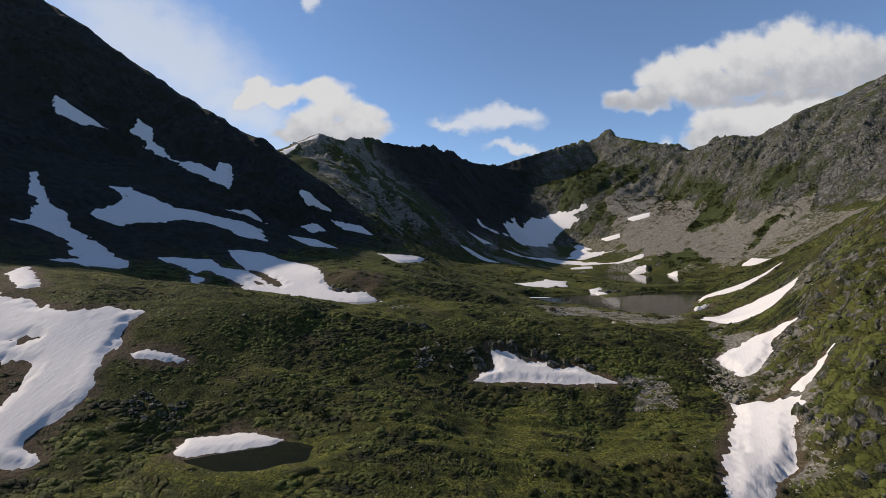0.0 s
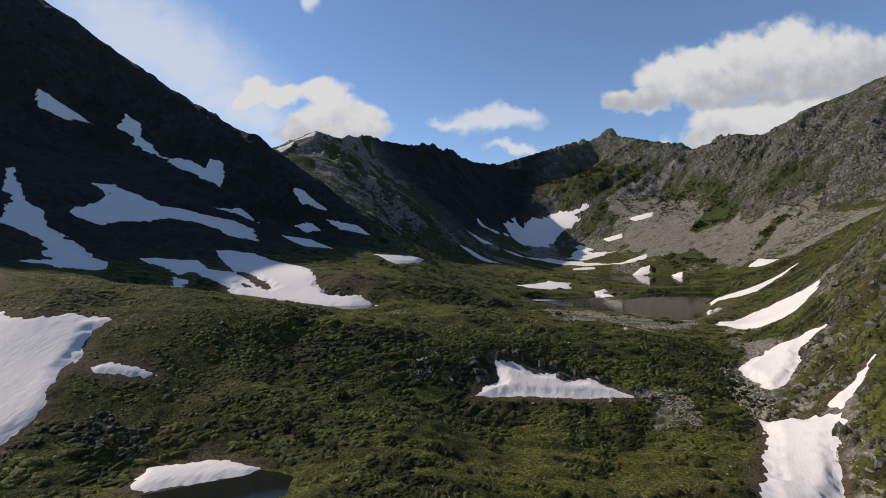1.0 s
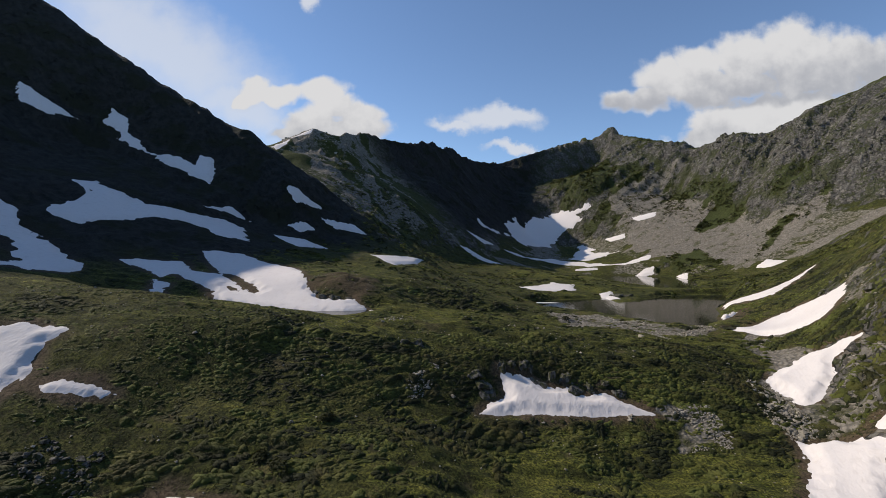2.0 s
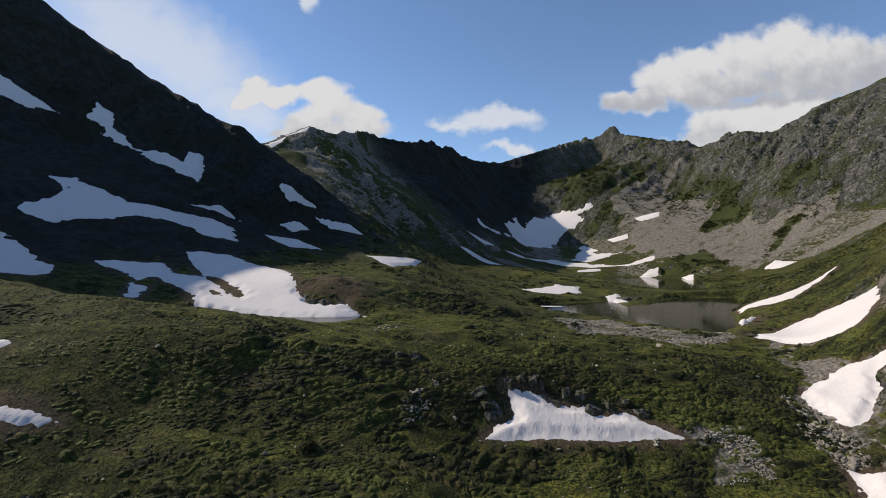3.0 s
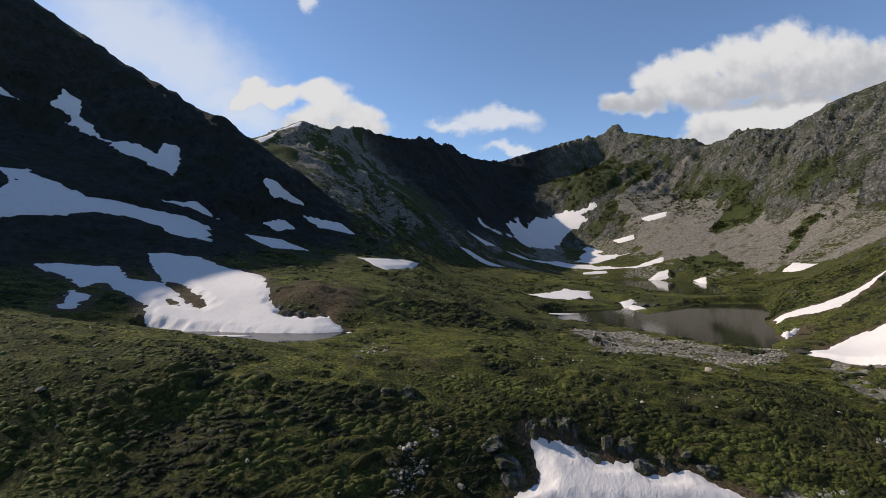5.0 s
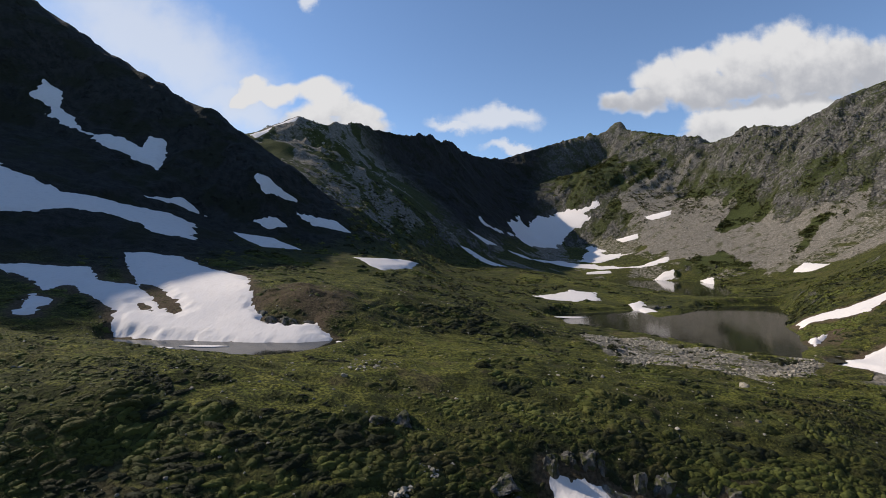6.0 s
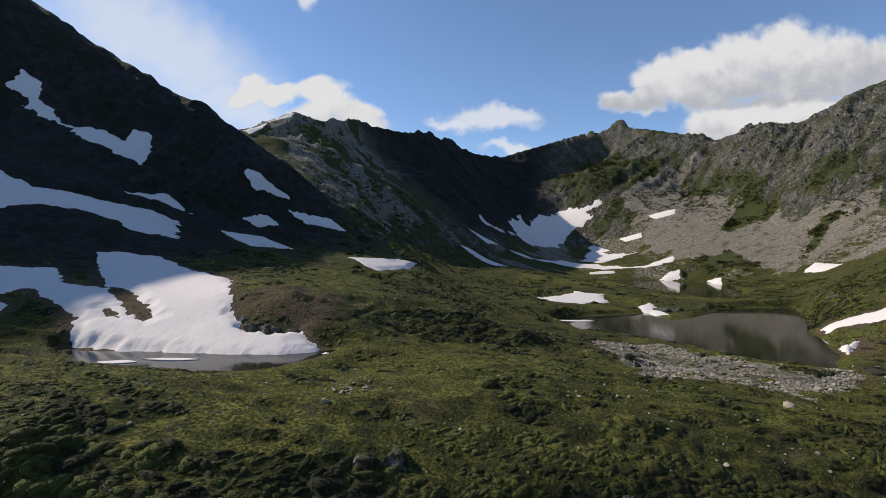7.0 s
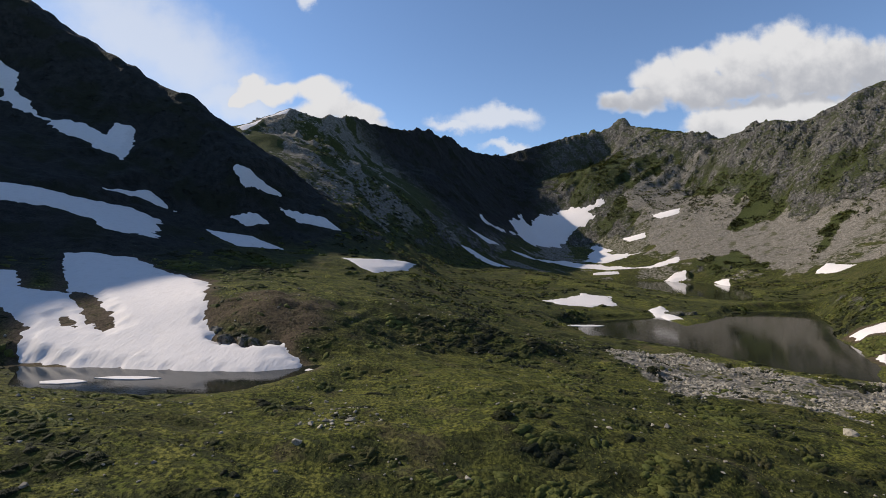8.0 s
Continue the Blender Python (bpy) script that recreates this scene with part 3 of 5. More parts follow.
# ---- what covers the ground: loose cover per vertex, 0 to 1 ----
SCREE_APRON = _loop(343, 972, 387, 969, 447, 960, 459, 945, 443, 942, 409, 904, 403, 844, 429, 837, 445, 774, 449, 747, 452, 694, 467, 667, 495, 639, 442, 583, 417, 586, 369, 582, 348, 631, 353, 667, 301, 685, 308, 787, 320, 859, 308, 919)
GREEN_TONGUES = [
    _loop(316, 1164, 381, 1191, 368, 1033, 393, 1006, 440, 975, 426, 967, 388, 972, 348, 984, 319, 948, 286, 951, 245, 981, 240, 1018),
    _loop(467, 918, 464, 867, 483, 829, 501, 798, 513, 781, 492, 769, 475, 768, 455, 756, 436, 790, 426, 832, 423, 913, 442, 931),
    _loop(456, 765, 444, 776, 388, 750, 407, 744, 444, 744),
    _loop(488, 730, 504, 715, 524, 684, 516, 661, 505, 649, 488, 669, 468, 681, 458, 693, 443, 718, 463, 721),
    _loop(391, 605, 417, 634, 450, 655, 461, 636, 444, 634, 427, 627, 393, 590),
    _loop(296, 682, 329, 693, 347, 658, 345, 627, 323, 639),
    _loop(266, 921, 299, 921, 327, 886, 306, 879, 267, 895)]
BARE_CRAG = _loop(492, 819, 513, 814, 534, 804, 550, 789, 569, 783, 572, 720, 538, 684, 514, 718, 496, 723, 501, 762, 472, 757, 458, 759, 481, 814)


def cover():
    n1, n2 = fbm(GX, GY, 45, 4, 41), fbm(GX, GY, 12, 3, 42)
    wall = ramp(120, 210, GX - 0.10 * (GY - 600)) * ramp(520, 600, GY + 0.35 * (GX - 330))
    streak = fbm(GX * 0.9 + GY * 0.25, GZ * 0.35, 26, 3, 43)
    scree = wall * ramp(0.28, 0.42, STEEP) * ramp(190, 110, GZ + 30 * n1) * ramp(-0.75, -0.1, streak + 0.5 * n1 + 0.25)
    rock = ramp(0.62, 1.0, STEEP + 0.15 * n2) * ramp(0, 25, GZ)
    rock = np.maximum(rock, ramp(0.46, 0.88, STEEP + 0.3 * n1) * ramp(60, 120, GZ) * 0.8)
    rock = np.where((GX > 90) & (GY < 330), ramp(0.85, 1.35, STEEP + 0.2 * n2), rock)
    rock = rock * (1 - 0.75 * ramp(300, 260, GY) * ramp(95, 85, GX))
    rock = rock * (1 - 0.6 * ramp(-20, -90, GX) * ramp(460, 430, GY))
    spur = ramp(-20, -60, GX - 0.12 * (GY - 480)) * ramp(440, 480, GY) * ramp(30, 60, GZ)
    scree = np.maximum(scree, spur * ramp(-0.5, 0.5, n1 + n2) * 0.7)
    floor_scree = ramp(560, 640, GY) * ramp(130, 100, GZ) * ramp(-0.3, 0.3, n1) * 0.8
    scree = np.maximum(scree, floor_scree * ramp(0.15, 0.3, STEEP))
    talus = ramp(-10, -50, GX - 0.12 * (GY - 480)) * ramp(450, 490, GY) * ramp(760, 690, GY + 0.5 * GX + 20) * ramp(36, 60, GZ)
    scree, rock = np.maximum(scree, talus * (0.38 + 0.3 * n1 + 0.2 * n2)), rock * (1 - 0.8 * talus)
    bank = np.exp(-((GX - (112 + 0.33 * (GY - 165))) / 9.0) ** 2) * ramp(105, 130, GY) * ramp(262, 235, GY)
    scree = np.maximum(scree, bank * ramp(-0.1, 0.5, n2 + 0.2))
    bench = ramp(-8, 8, GY - 180 + 9 * ramp(-15, -45, GX) - 0.42 * np.minimum(GX, 0) - 0.1 * np.maximum(GX, 0)) * ramp(290, 250, GY) * ramp(-180, -130, GX) * ramp(0.4, 0.2, STEEP)
    terrace = ramp(-60, -35, GX) * ramp(80, 60, GX) * ramp(136, 122, GY - 0.25 * GX) * ramp(88, 108, GY + 0.1 * GX) * ramp(0.5, 0.3, STEEP)
    meadow = ramp(-0.35, 0.55, n1 + 0.9 * bench + 0.4 * terrace + 0.5 * n2 + 0.25 * ramp(60, 100, GX) - 0.3) * ramp(0.55, 0.2, STEEP)
    # right-hand wall: bare crags, scree apron and tongues of green
    scrub = np.maximum(0.55 * ramp(560, 640, GY) * ramp(60, 110, GZ), 0.8 * talus)
    far = (GX > 210) & (GY > 560)
    x, y = GX[far], GY[far]
    rag = 11 * fbm(x, y, 26, 5, 45, 0.6) + 11 * fbm(0.87 * x + 0.48 * y, 4 * (0.87 * y - 0.48 * x), 60, 3, 48)
    sc, rk = scree[far], rock[far]
    apron = ramp(-10, 6, inside(x, y, SCREE_APRON) + rag)
    sc, rk = np.maximum(sc * 0.5, 0.9 * apron), rk * (1 - 0.75 * apron)
    for loop in GREEN_TONGUES:
        g = ramp(-14, 12, inside(x, y, loop) + rag)
        scrub[far] = np.maximum(scrub[far], g)
        sc, rk = sc * (1 - 0.95 * g), rk * (1 - g) + g * np.minimum(rk, 0.46)
    rk = np.maximum(rk, 0.9 * ramp(-8, 8, inside(x, y, BARE_CRAG) + rag))
    scree[far], rock[far] = sc, rk
    return scree, rock, meadow, scrub


SCREE, ROCK, MEADOW, SCRUB = cover()
# mask of the shaded slopes whose colour is darkened
ROCK_SHADE = np.maximum(ramp(-10, -70, GX + 0.15 * (GY - 330)) * ramp(27, 52, GZ + 8 * fbm(GX, GY, 40, 3, 46)) * ramp(170, 210, GY - 0.3 * (GX + 150)) * ramp(520, 470, GY), ramp(690, 770, GY + 0.5 * GX + 20) * ramp(560, 640, GY) * ramp(190, 110, GX - 0.25 * (GY - 800)) * ramp(40, 80, GZ))
STONY = [_loop(61.6, 291.8, 75, 293, 86, 287, 92, 275, 99, 266, 107, 258, 122, 250, 130, 244, 112, 232, 99.6, 226.2, 84, 222, 75, 217, 66, 222, 56, 230, 54.8, 247.8, 54.2, 266.6),
         _loop(50, 158.5, 58, 160.5, 67, 162.5, 76, 159, 75, 149, 60, 146.0, 63, 154, 55, 157), _loop(107, 186, 110, 179, 101, 160, 96, 150, 91, 152, 95, 166, 102, 180)]
GRAVEL = [_loop(104, 163, 116, 170, 128, 181, 137, 181, 150, 200, 166, 216, 156, 194, 140, 170, 122, 152, 108, 146, 98, 149),
          _loop(95, 127, 88, 116, 80, 110, 86, 107, 96, 115, 104, 125, 109, 136, 105, 138), _loop(150, 205, 162, 218, 178, 236, 188, 246, 186, 232, 170, 214, 158, 200)]
for _lp in STONY + GRAVEL:
    _m = (GX > 40) & (GX < 200) & (GY > 95) & (GY < 305)
    _s = inside(GX[_m], GY[_m], _lp) + 3.0 * fbm(GX[_m], GY[_m], 12, 3, 93)
    SCREE[_m] = np.maximum(SCREE[_m], 0.6 * ramp(-0.5, 3.0, _s))
SOIL = np.zeros(GX.shape)
for _lp in (_loop(-62, 236, -50, 232, -36, 231, -28, 232, -26, 240, -34, 252, -52, 254), _loop(150, 268, 162, 274, 176, 290, 168, 292, 152, 280)):
    SOIL = np.maximum(SOIL, 0.9 * ramp(-3, 4, inside(GX, GY, _lp) + 3 * fbm(GX, GY, 7, 3, 47)))
# ---- water ----
def lay_water(loop, level, label):
    xs, ys = [p[0] for p in loop], [p[1] for p in loop]
    n, m = 40, 40
    gx, gy = np.meshgrid(np.linspace(min(xs) - 6, max(xs) + 6, n), np.linspace(min(ys) - 6, max(ys) + 6, m))
    keep = inside(gx, gy, loop) > (-7 if max(xs) - min(xs) > 70 else -2)
    co = np.stack([gx, gy, np.full(gx.shape, level)], -1).reshape(-1, 3)
    k = np.arange((m - 1) * (n - 1))
    a = (k // (n - 1)) * n + k % (n - 1)
    q = np.stack([a, a + 1, a + n + 1, a + n], 1)
    q = q[keep.ravel()[q].any(1)]
    thing("water", big_mesh("water", co, q, MAT_WATER, smooth=True, size=4), label, "lake", kind="structure")


for _loop_pts, _level, _label in LAKES:
    lay_water(_loop_pts, _level, _label)


# ---- snow ----
SNOW, BEDS = [], []


def snow_patch(label, *v, thick=0.7, cell=0.8, rough=1.0, patchy=0.0, bare=()):
    """Notes a lens of old snow, given by its outline in plan."""
    loop = _loop(*v)
    SNOW.append((loop, bare))
    BEDS.append((label, loop, bare, thick, cell, rough, patchy))


def snow_depth(x, y, loop, bare, rough, patchy):
    """Distance in from the ragged rim, positive on the snow."""
    s = inside(x, y, loop)
    for hole in bare:
        s = np.minimum(s, -inside(x, y, hole))
    s = s + rough * (0.9 * fbm(x, y, 5.0 * rough, 3, 61) + 0.8 * fbm(x, y, 1.9 * rough, 2, 62))
    return s + patchy * (fbm(x, y, 10 + patchy, 4, 64) - 0.3) if patchy else s


def smoothed(grid, r):
    """A grid averaged over a square of half width r, three times."""
    for _ in range(3):
        for axis in (0, 1):
            pad = np.concatenate([np.repeat(np.take(grid, [0], axis), r + 1, axis), grid, np.repeat(np.take(grid, [-1], axis), r, axis)], axis)
            run = np.cumsum(pad, axis)
            n = grid.shape[axis]
            grid = (np.take(run, range(2 * r + 1, 2 * r + 1 + n), axis) - np.take(run, range(n), axis)) / (2 * r + 1)
    return grid


def lay_snow():
    """Smooths the ground under each lens, then lays the snow on it."""
    for label, loop, bare, thick, cell, rough, patchy in BEDS:
        xs, ys = np.array([p[0] for p in loop]), np.array([p[1] for p in loop])
        m = (GX > xs.min() - 6) & (GX < xs.max() + 6) & (GY > ys.min() - 6) & (GY < ys.max() + 6)
        if m.any():
            w = ramp(-6.0, -0.5, inside(GX[m], GY[m], loop)) * 0.93
            for water, _, _ in LAKES:
                w = w * ramp(2, 14, -inside(GX[m], GY[m], water))
            GZ[m] = GZ[m] * (1 - w) + broad(GX[m], GY[m]) * w
    for label, loop, bare, thick, cell, rough, patchy in BEDS:
        xs, ys = np.array([p[0] for p in loop]), np.array([p[1] for p in loop])
        gx, gy = np.meshgrid(np.arange(xs.min() - 2 * cell, xs.max() + 3 * cell, cell), np.arange(ys.min() - 2 * cell, ys.max() + 3 * cell, cell))
        s = snow_depth(gx, gy, loop, bare, rough, patchy)
        for water, _, _ in LAKES:
            s = np.minimum(s, 1.2 - inside(gx, gy, water))
        low = ground_at(gx, gy)
        fill = np.maximum(smoothed(low, int(5.0 / cell) + 1) - low, -0.8)
        z = low + fill * ramp(0.0, 4.0, s) + np.clip(0.28 * s, -1.0, thick) + 0.05 * fbm(gx, gy, 3.0, 2, 63)
        for water, level, _ in LAKES if ys.max() > 280 and ys.max() < 300 else ():
            d = -inside(gx, gy, water)
            plane = level + 0.10 + 0.46 * np.maximum(d + 1.2, 0) + 0.15 * fbm(gx, gy, 9, 2, 65)
            z = z + np.clip(plane - z, 0, 1.3) * ramp(15.0, 9.0, d) * ramp(-0.2, 1.6, s)
        keep = s > -2.2 * cell - 0.5
        ny, nx = gx.shape
        k = np.arange((ny - 1) * (nx - 1))
        a = (k // (nx - 1)) * nx + k % (nx - 1)
        q = np.stack([a, a + 1, a + nx + 1, a + nx], 1)
        q = q[keep.ravel()[q].all(1)]
        used, q = np.unique(q, return_inverse=True)
        co = np.stack([gx, gy, z], -1).reshape(-1, 3)[used]
        thing("snow_patch", big_mesh("snow_patch", co, q.reshape(-1, 4), MAT_SNOW, smooth=True, size=4), label, "snow", "summer snow patches")


snow_patch("wide rippled snowfield falling to the tarn", -127.7, 280.3, -123.4, 285.1, -110.1, 289.5, -76.2, 273.5, -64.4, 247.9, -60.1, 239.5, -54.2, 231.1, -46.9, 227.9, -39.1, 228.7, -38.1, 231.1, -35.1, 226.7, -27.7, 219.9, -32.5, 218.7, -48.5, 218.7, -93.4, 224.3, -99.3, 233.1, -113.6, 240.7, -123.6, 245.9, -126.0, 239.1, -133.2, 244.7, -151.3, 250.3, -147.9, 257.1, -130.0, 263.9, -118.6, 253.1, -105.4, 253.1, -121.7, 271.9, thick=0.9, cell=0.8, rough=0.8, bare=(_loop(-106.0, 254.7, -100.9, 254.7, -87.1, 243.1, -79.3, 235.5, -81.6, 233.9, -90.1, 238.3), _loop(-97.4, 238.3, -94.7, 239.5, -90.6, 236.7, -89.0, 234.3, -92.5, 235.1), ))
snow_patch("small shaded snow scrap below the snowfield", -125.2, 234.7, -117.7, 233.1, -114.9, 221.1, -118.0, 218.3, thick=0.6, cell=0.9, rough=1.0)
snow_patch("long shaded snow tongue on the steep spur", -238.2, 265.0, -239.0, 277.0, -211.1, 255.4, -186.7, 245.4, -155.7, 232.2, -149.4, 215.0, -158.4, 208.2, -171.0, 205.4, -170.6, 217.4, -184.9, 228.6, -200.3, 229.0, -208.3, 227.8, -210.5, 239.0, -218.7, 251.8, thick=0.7, cell=1.0, rough=1.0, patchy=3.0)
snow_patch("narrow shaded snow streak high on the spur", -293.9, 355.5, -283.5, 358.5, -260.9, 366.0, -271.2, 351.0, -284.4, 346.5, thick=1.2, cell=1.5, rough=1.0)
snow_patch("hooked shaded snow streak on the spur", -255.5, 391.5, -237.3, 388.5, -231.3, 381.0, -214.1, 376.5, -184.7, 381.0, -186.0, 388.5, -176.1, 394.5, -170.7, 382.5, -167.8, 369.0, -195.8, 367.5, -220.5, 372.0, -245.0, 372.0, -239.0, 376.5, -253.5, 378.0, -251.3, 388.5, thick=0.7, cell=1.2, rough=1.0, patchy=2.0)
snow_patch("long ragged shaded snow band across the spur", -213.3, 298.2, -207.4, 312.0, -183.2, 309.0, -156.3, 322.5, -139.9, 339.0, -130.5, 346.5, -114.4, 313.5, -133.0, 304.5, -143.5, 307.5, -168.7, 296.6, -168.6, 287.4, -174.2, 279.8, -182.0, 264.2, -196.9, 263.0, -199.1, 270.2, -192.7, 279.8, -194.1, 289.4, thick=0.7, cell=1.1, rough=1.0, patchy=4.0)
snow_patch("small shaded snow scrap on the spur", -156.9, 340.5, -148.6, 360.0, -134.2, 358.5, -145.5, 352.5, thick=1.0, cell=1.2, rough=0.8)
snow_patch("small shaded snow scrap below the spur crest", -120.3, 391.5, -112.6, 397.5, -95.2, 405.0, -111.0, 387.0, thick=1.0, cell=1.2, rough=0.8)
snow_patch("shaded snow strip at the end of the spur", -94.6, 396.0, -70.5, 408.0, -58.8, 402.0, -82.1, 393.0, thick=1.0, cell=1.2, rough=0.8)
snow_patch("thin shaded snow strip on the spur", -113.4, 372.0, -102.4, 381.0, -94.2, 381.0, -104.0, 370.5, thick=1.0, cell=1.2, rough=0.6)
snow_patch("thin slanting shaded snow strip", -117.2, 352.5, -98.0, 364.5, -80.8, 366.0, -96.4, 343.5, thick=1.0, cell=1.2, rough=0.6)
snow_patch("flat snow strip on the green shelf", -49.8, 356.2, -15.5, 410.2, -18.2, 378.7, -31.7, 341.1, -38.5, 344.7, thick=0.9, cell=0.9, rough=0.8)
snow_patch("large smooth snowfield on the near hillside", -159.0, 157.0, -134.9, 143.4, -125.9, 143.0, -109.0, 137.8, -100.2, 143.0, -91.6, 143.0, -93.5, 139.4, -89.7, 131.4, -89.4, 121.4, -86.7, 115.8, -88.8, 108.2, -92.0, 103.8, -86.7, 99.8, -91.6, 97.4, -100.9, 93.0, -120.7, 100.2, -139.2, 124.2, thick=0.8, cell=0.7, rough=1.0, bare=(_loop(-120.1, 118.6, -114.6, 121.8, -106.9, 121.4, -104.4, 119.4, -104.0, 115.0, -104.4, 111.0, -112.0, 110.6), _loop(-118.3, 128.2, -115.5, 129.4, -111.3, 129.0, -113.7, 127.4), ))
snow_patch("small snow scrap above the near snowfield", -152.5, 164.2, -157.3, 178.6, -128.1, 150.6, -134.1, 148.2, thick=0.6, cell=0.7, rough=0.7)
snow_patch("thin snow strip on the brown bank", -86.0, 128.0, -82, 130.2, -76, 130.8, -70, 130.2, -75, 128.4, -83, 127.2, thick=0.35, cell=0.5, rough=0.35)
snow_patch("snow bank beside the dark pool", -60.0, 103.4, -60.2, 110.6, -49.9, 114.2, -38.4, 112.6, -40.1, 109.8, -56.1, 103.0, thick=0.6, cell=0.6, rough=0.4)
snow_patch("wind-rippled snow patch below the rock band", 17.0, 165.9, 25.5, 165.9, 29.2, 164.3, 36.1, 164.7, 39.5, 162.7, 43.7, 163.1, 46.9, 164.3, 52.3, 161.5, 59.0, 157.2, 50.6, 156.4, 34.4, 154.0, 20.4, 152.8, 9.6, 150.6, 13.3, 155.9, 17.4, 158.3, thick=0.9, cell=0.6, rough=0.35)
snow_patch("curved snow bank above the lake outlet", 134.3, 251.0, 161.6, 261.0, 173.7, 255.8, 178.6, 237.0, 162.7, 219.0, 147.0, 209.0, 138.5, 219.4, 134.2, 235.0, thick=1.0, cell=0.9, rough=0.8)
snow_patch("snow bank in the upper gully", 136.0, 181.0, 127.4, 180.6, 115.5, 169.4, 107.6, 164.2, 104.0, 163.8, 107.2, 185.8, 121.3, 191.4, 128.9, 189.8, thick=1.0, cell=0.8, rough=0.8)
snow_patch("long snow bed in the stream gully", 92.5, 151.8, 99.1, 148.6, 103.1, 144.2, 105.1, 136.6, 94.6, 127.0, 87.7, 115.8, 80.0, 111.0, 72.6, 105.0, 56.1, 90.6, 64.3, 107.0, 71.6, 119.4, 86.8, 140.2, thick=1.2, cell=0.7, rough=0.8)
snow_patch("narrow snow streak under the crags", 122.9, 147.8, 113.3, 141.4, 106.1, 139.0, 106.3, 145.0, 113.8, 144.6, thick=0.7, cell=0.6, rough=0.5)
snow_patch("slanting snow strip on the lakeside slope", 171.1, 316.7, 190.5, 307.5, 203.7, 304.7, 222.7, 308.3, 210.5, 301.9, 186.2, 293.9, 176.1, 300.3, 168.6, 307.1, thick=1.0, cell=1.0, rough=0.8)
snow_patch("snow scrap on the lake shore", 150.0, 281.1, 164.2, 286.7, 160.5, 284.3, 145.8, 272.7, thick=0.6, cell=0.8, rough=0.5)
snow_patch("half-shaded snow apron under the headwall", 52.1, 768.0, 88.6, 808.5, 116.4, 841.5, 108.6, 891.0, 141.0, 933.0, 153.0, 924.0, 169.1, 955.5, 223.8, 984.0, 285.8, 949.5, 264.4, 945.0, 261.1, 925.5, 233.7, 921.0, 215.7, 904.5, 180.4, 861.0, 136.3, 810.0, 118.4, 817.5, 84.5, 777.0, 68.2, 772.5, thick=0.7, cell=1.7, rough=1.4, patchy=8)
snow_patch("branching snow patch on the cirque floor", 206.8, 787.5, 246.1, 876.0, 261.9, 864.0, 256.5, 813.0, 298.7, 777.0, 263.6, 778.5, 232.6, 769.5, thick=0.6, cell=1.6, rough=1.2, patchy=5)
snow_patch("long curved snow ribbon on the cirque floor", 93.0, 729.0, 133.3, 745.5, 174.9, 774.0, 219.3, 765.0, 245.6, 733.5, 268.5, 718.5, 293.8, 726.0, 322.5, 727.5, 295.7, 705.0, 269.5, 705.0, 234.7, 724.5, 196.1, 741.0, 154.8, 741.0, 110.6, 724.5, thick=0.6, cell=1.5, rough=1.0, patchy=4)
snow_patch("snow patch above the upper lake", 194.5, 714.0, 211.6, 721.0, 227.0, 717.0, 223.9, 702.5, 189.8, 700.0, thick=0.9, cell=1.5, rough=0.3)
snow_patch("small snow patch on the far shore", 263.8, 673.0, 277.3, 674.0, 289.7, 669.0, 284.6, 660.5, 271.4, 665.0, thick=0.9, cell=1.5, rough=0.3)
snow_patch("snow scrap on the gravelly far shore", 305.3, 640.5, 310.6, 622.5, 298.4, 600.0, 298.7, 618.0, thick=0.6, cell=1.4, rough=0.6)
snow_patch("flat snow patch on the bench by the lake", 63.4, 403.5, 92.8, 439.5, 111.6, 430.5, 105.2, 402.0, 67.8, 387.0, thick=0.5, cell=1.0, rough=1.0, patchy=5)
snow_patch("snow cap beside the shore rock", 123.5, 399.0, 137.6, 412.5, 129.3, 369.0, 117.4, 372.0, thick=0.6, cell=0.9, rough=0.6)
snow_patch("snow patch at the foot of the scree", 359.2, 567.0, 379.3, 579.0, 380.4, 547.5, 363.9, 547.5, thick=1.2, cell=1.6, rough=1.0)
snow_patch("small snow streak on the scree", 333.8, 864.0, 374.9, 849.0, 365.6, 837.0, 341.1, 846.0, thick=1.3, cell=2.2, rough=1.2)
snow_patch("small snow scrap on the scree", 285.7, 850.5, 314.2, 834.0, 307.7, 822.0, 288.2, 834.0, thick=1.3, cell=2.2, rough=1.2)
snow_patch("snow corner on the far spur", -211.7, 610.5, -201.3, 655.5, -196.6, 625.5, -200.9, 600.0, thick=1.5, cell=2.0, rough=1.2)
snow_patch("snow along the far summit", -202.3, 658.5, -178.1, 681.0, -177.4, 666.0, -196.3, 657.0, thick=1.5, cell=2.0, rough=1.2)
snow_patch("shaded snow streak at the headwall foot", 21.8, 630.0, 33.5, 639.0, 46.6, 639.0, 77.6, 633.0, 60.5, 615.0, 40.0, 619.5, thick=0.8, cell=1.5, rough=0.9)
snow_patch("short shaded snow streak at the headwall foot", 35.7, 705.0, 51.2, 712.5, 77.0, 724.5, 60.6, 700.5, thick=0.8, cell=1.5, rough=0.9)


lay_snow()


# ---- bare soil along the melting rims of the snow, then the sheet itself ----
for _lp, _holes in SNOW:
    _xs, _ys = [p[0] for p in _lp], [p[1] for p in _lp]
    _m = (GX > min(_xs) - 9) & (GX < max(_xs) + 9) & (GY > min(_ys) - 9) & (GY < max(_ys) + 9)
    if _m.any() and max(_ys) < 330:
        _s = inside(GX[_m], GY[_m], _lp) + 1.5 * fbm(GX[_m], GY[_m], 6, 2, 71)
        SOIL[_m] = np.maximum(SOIL[_m], ramp(-4, -1.0, _s))


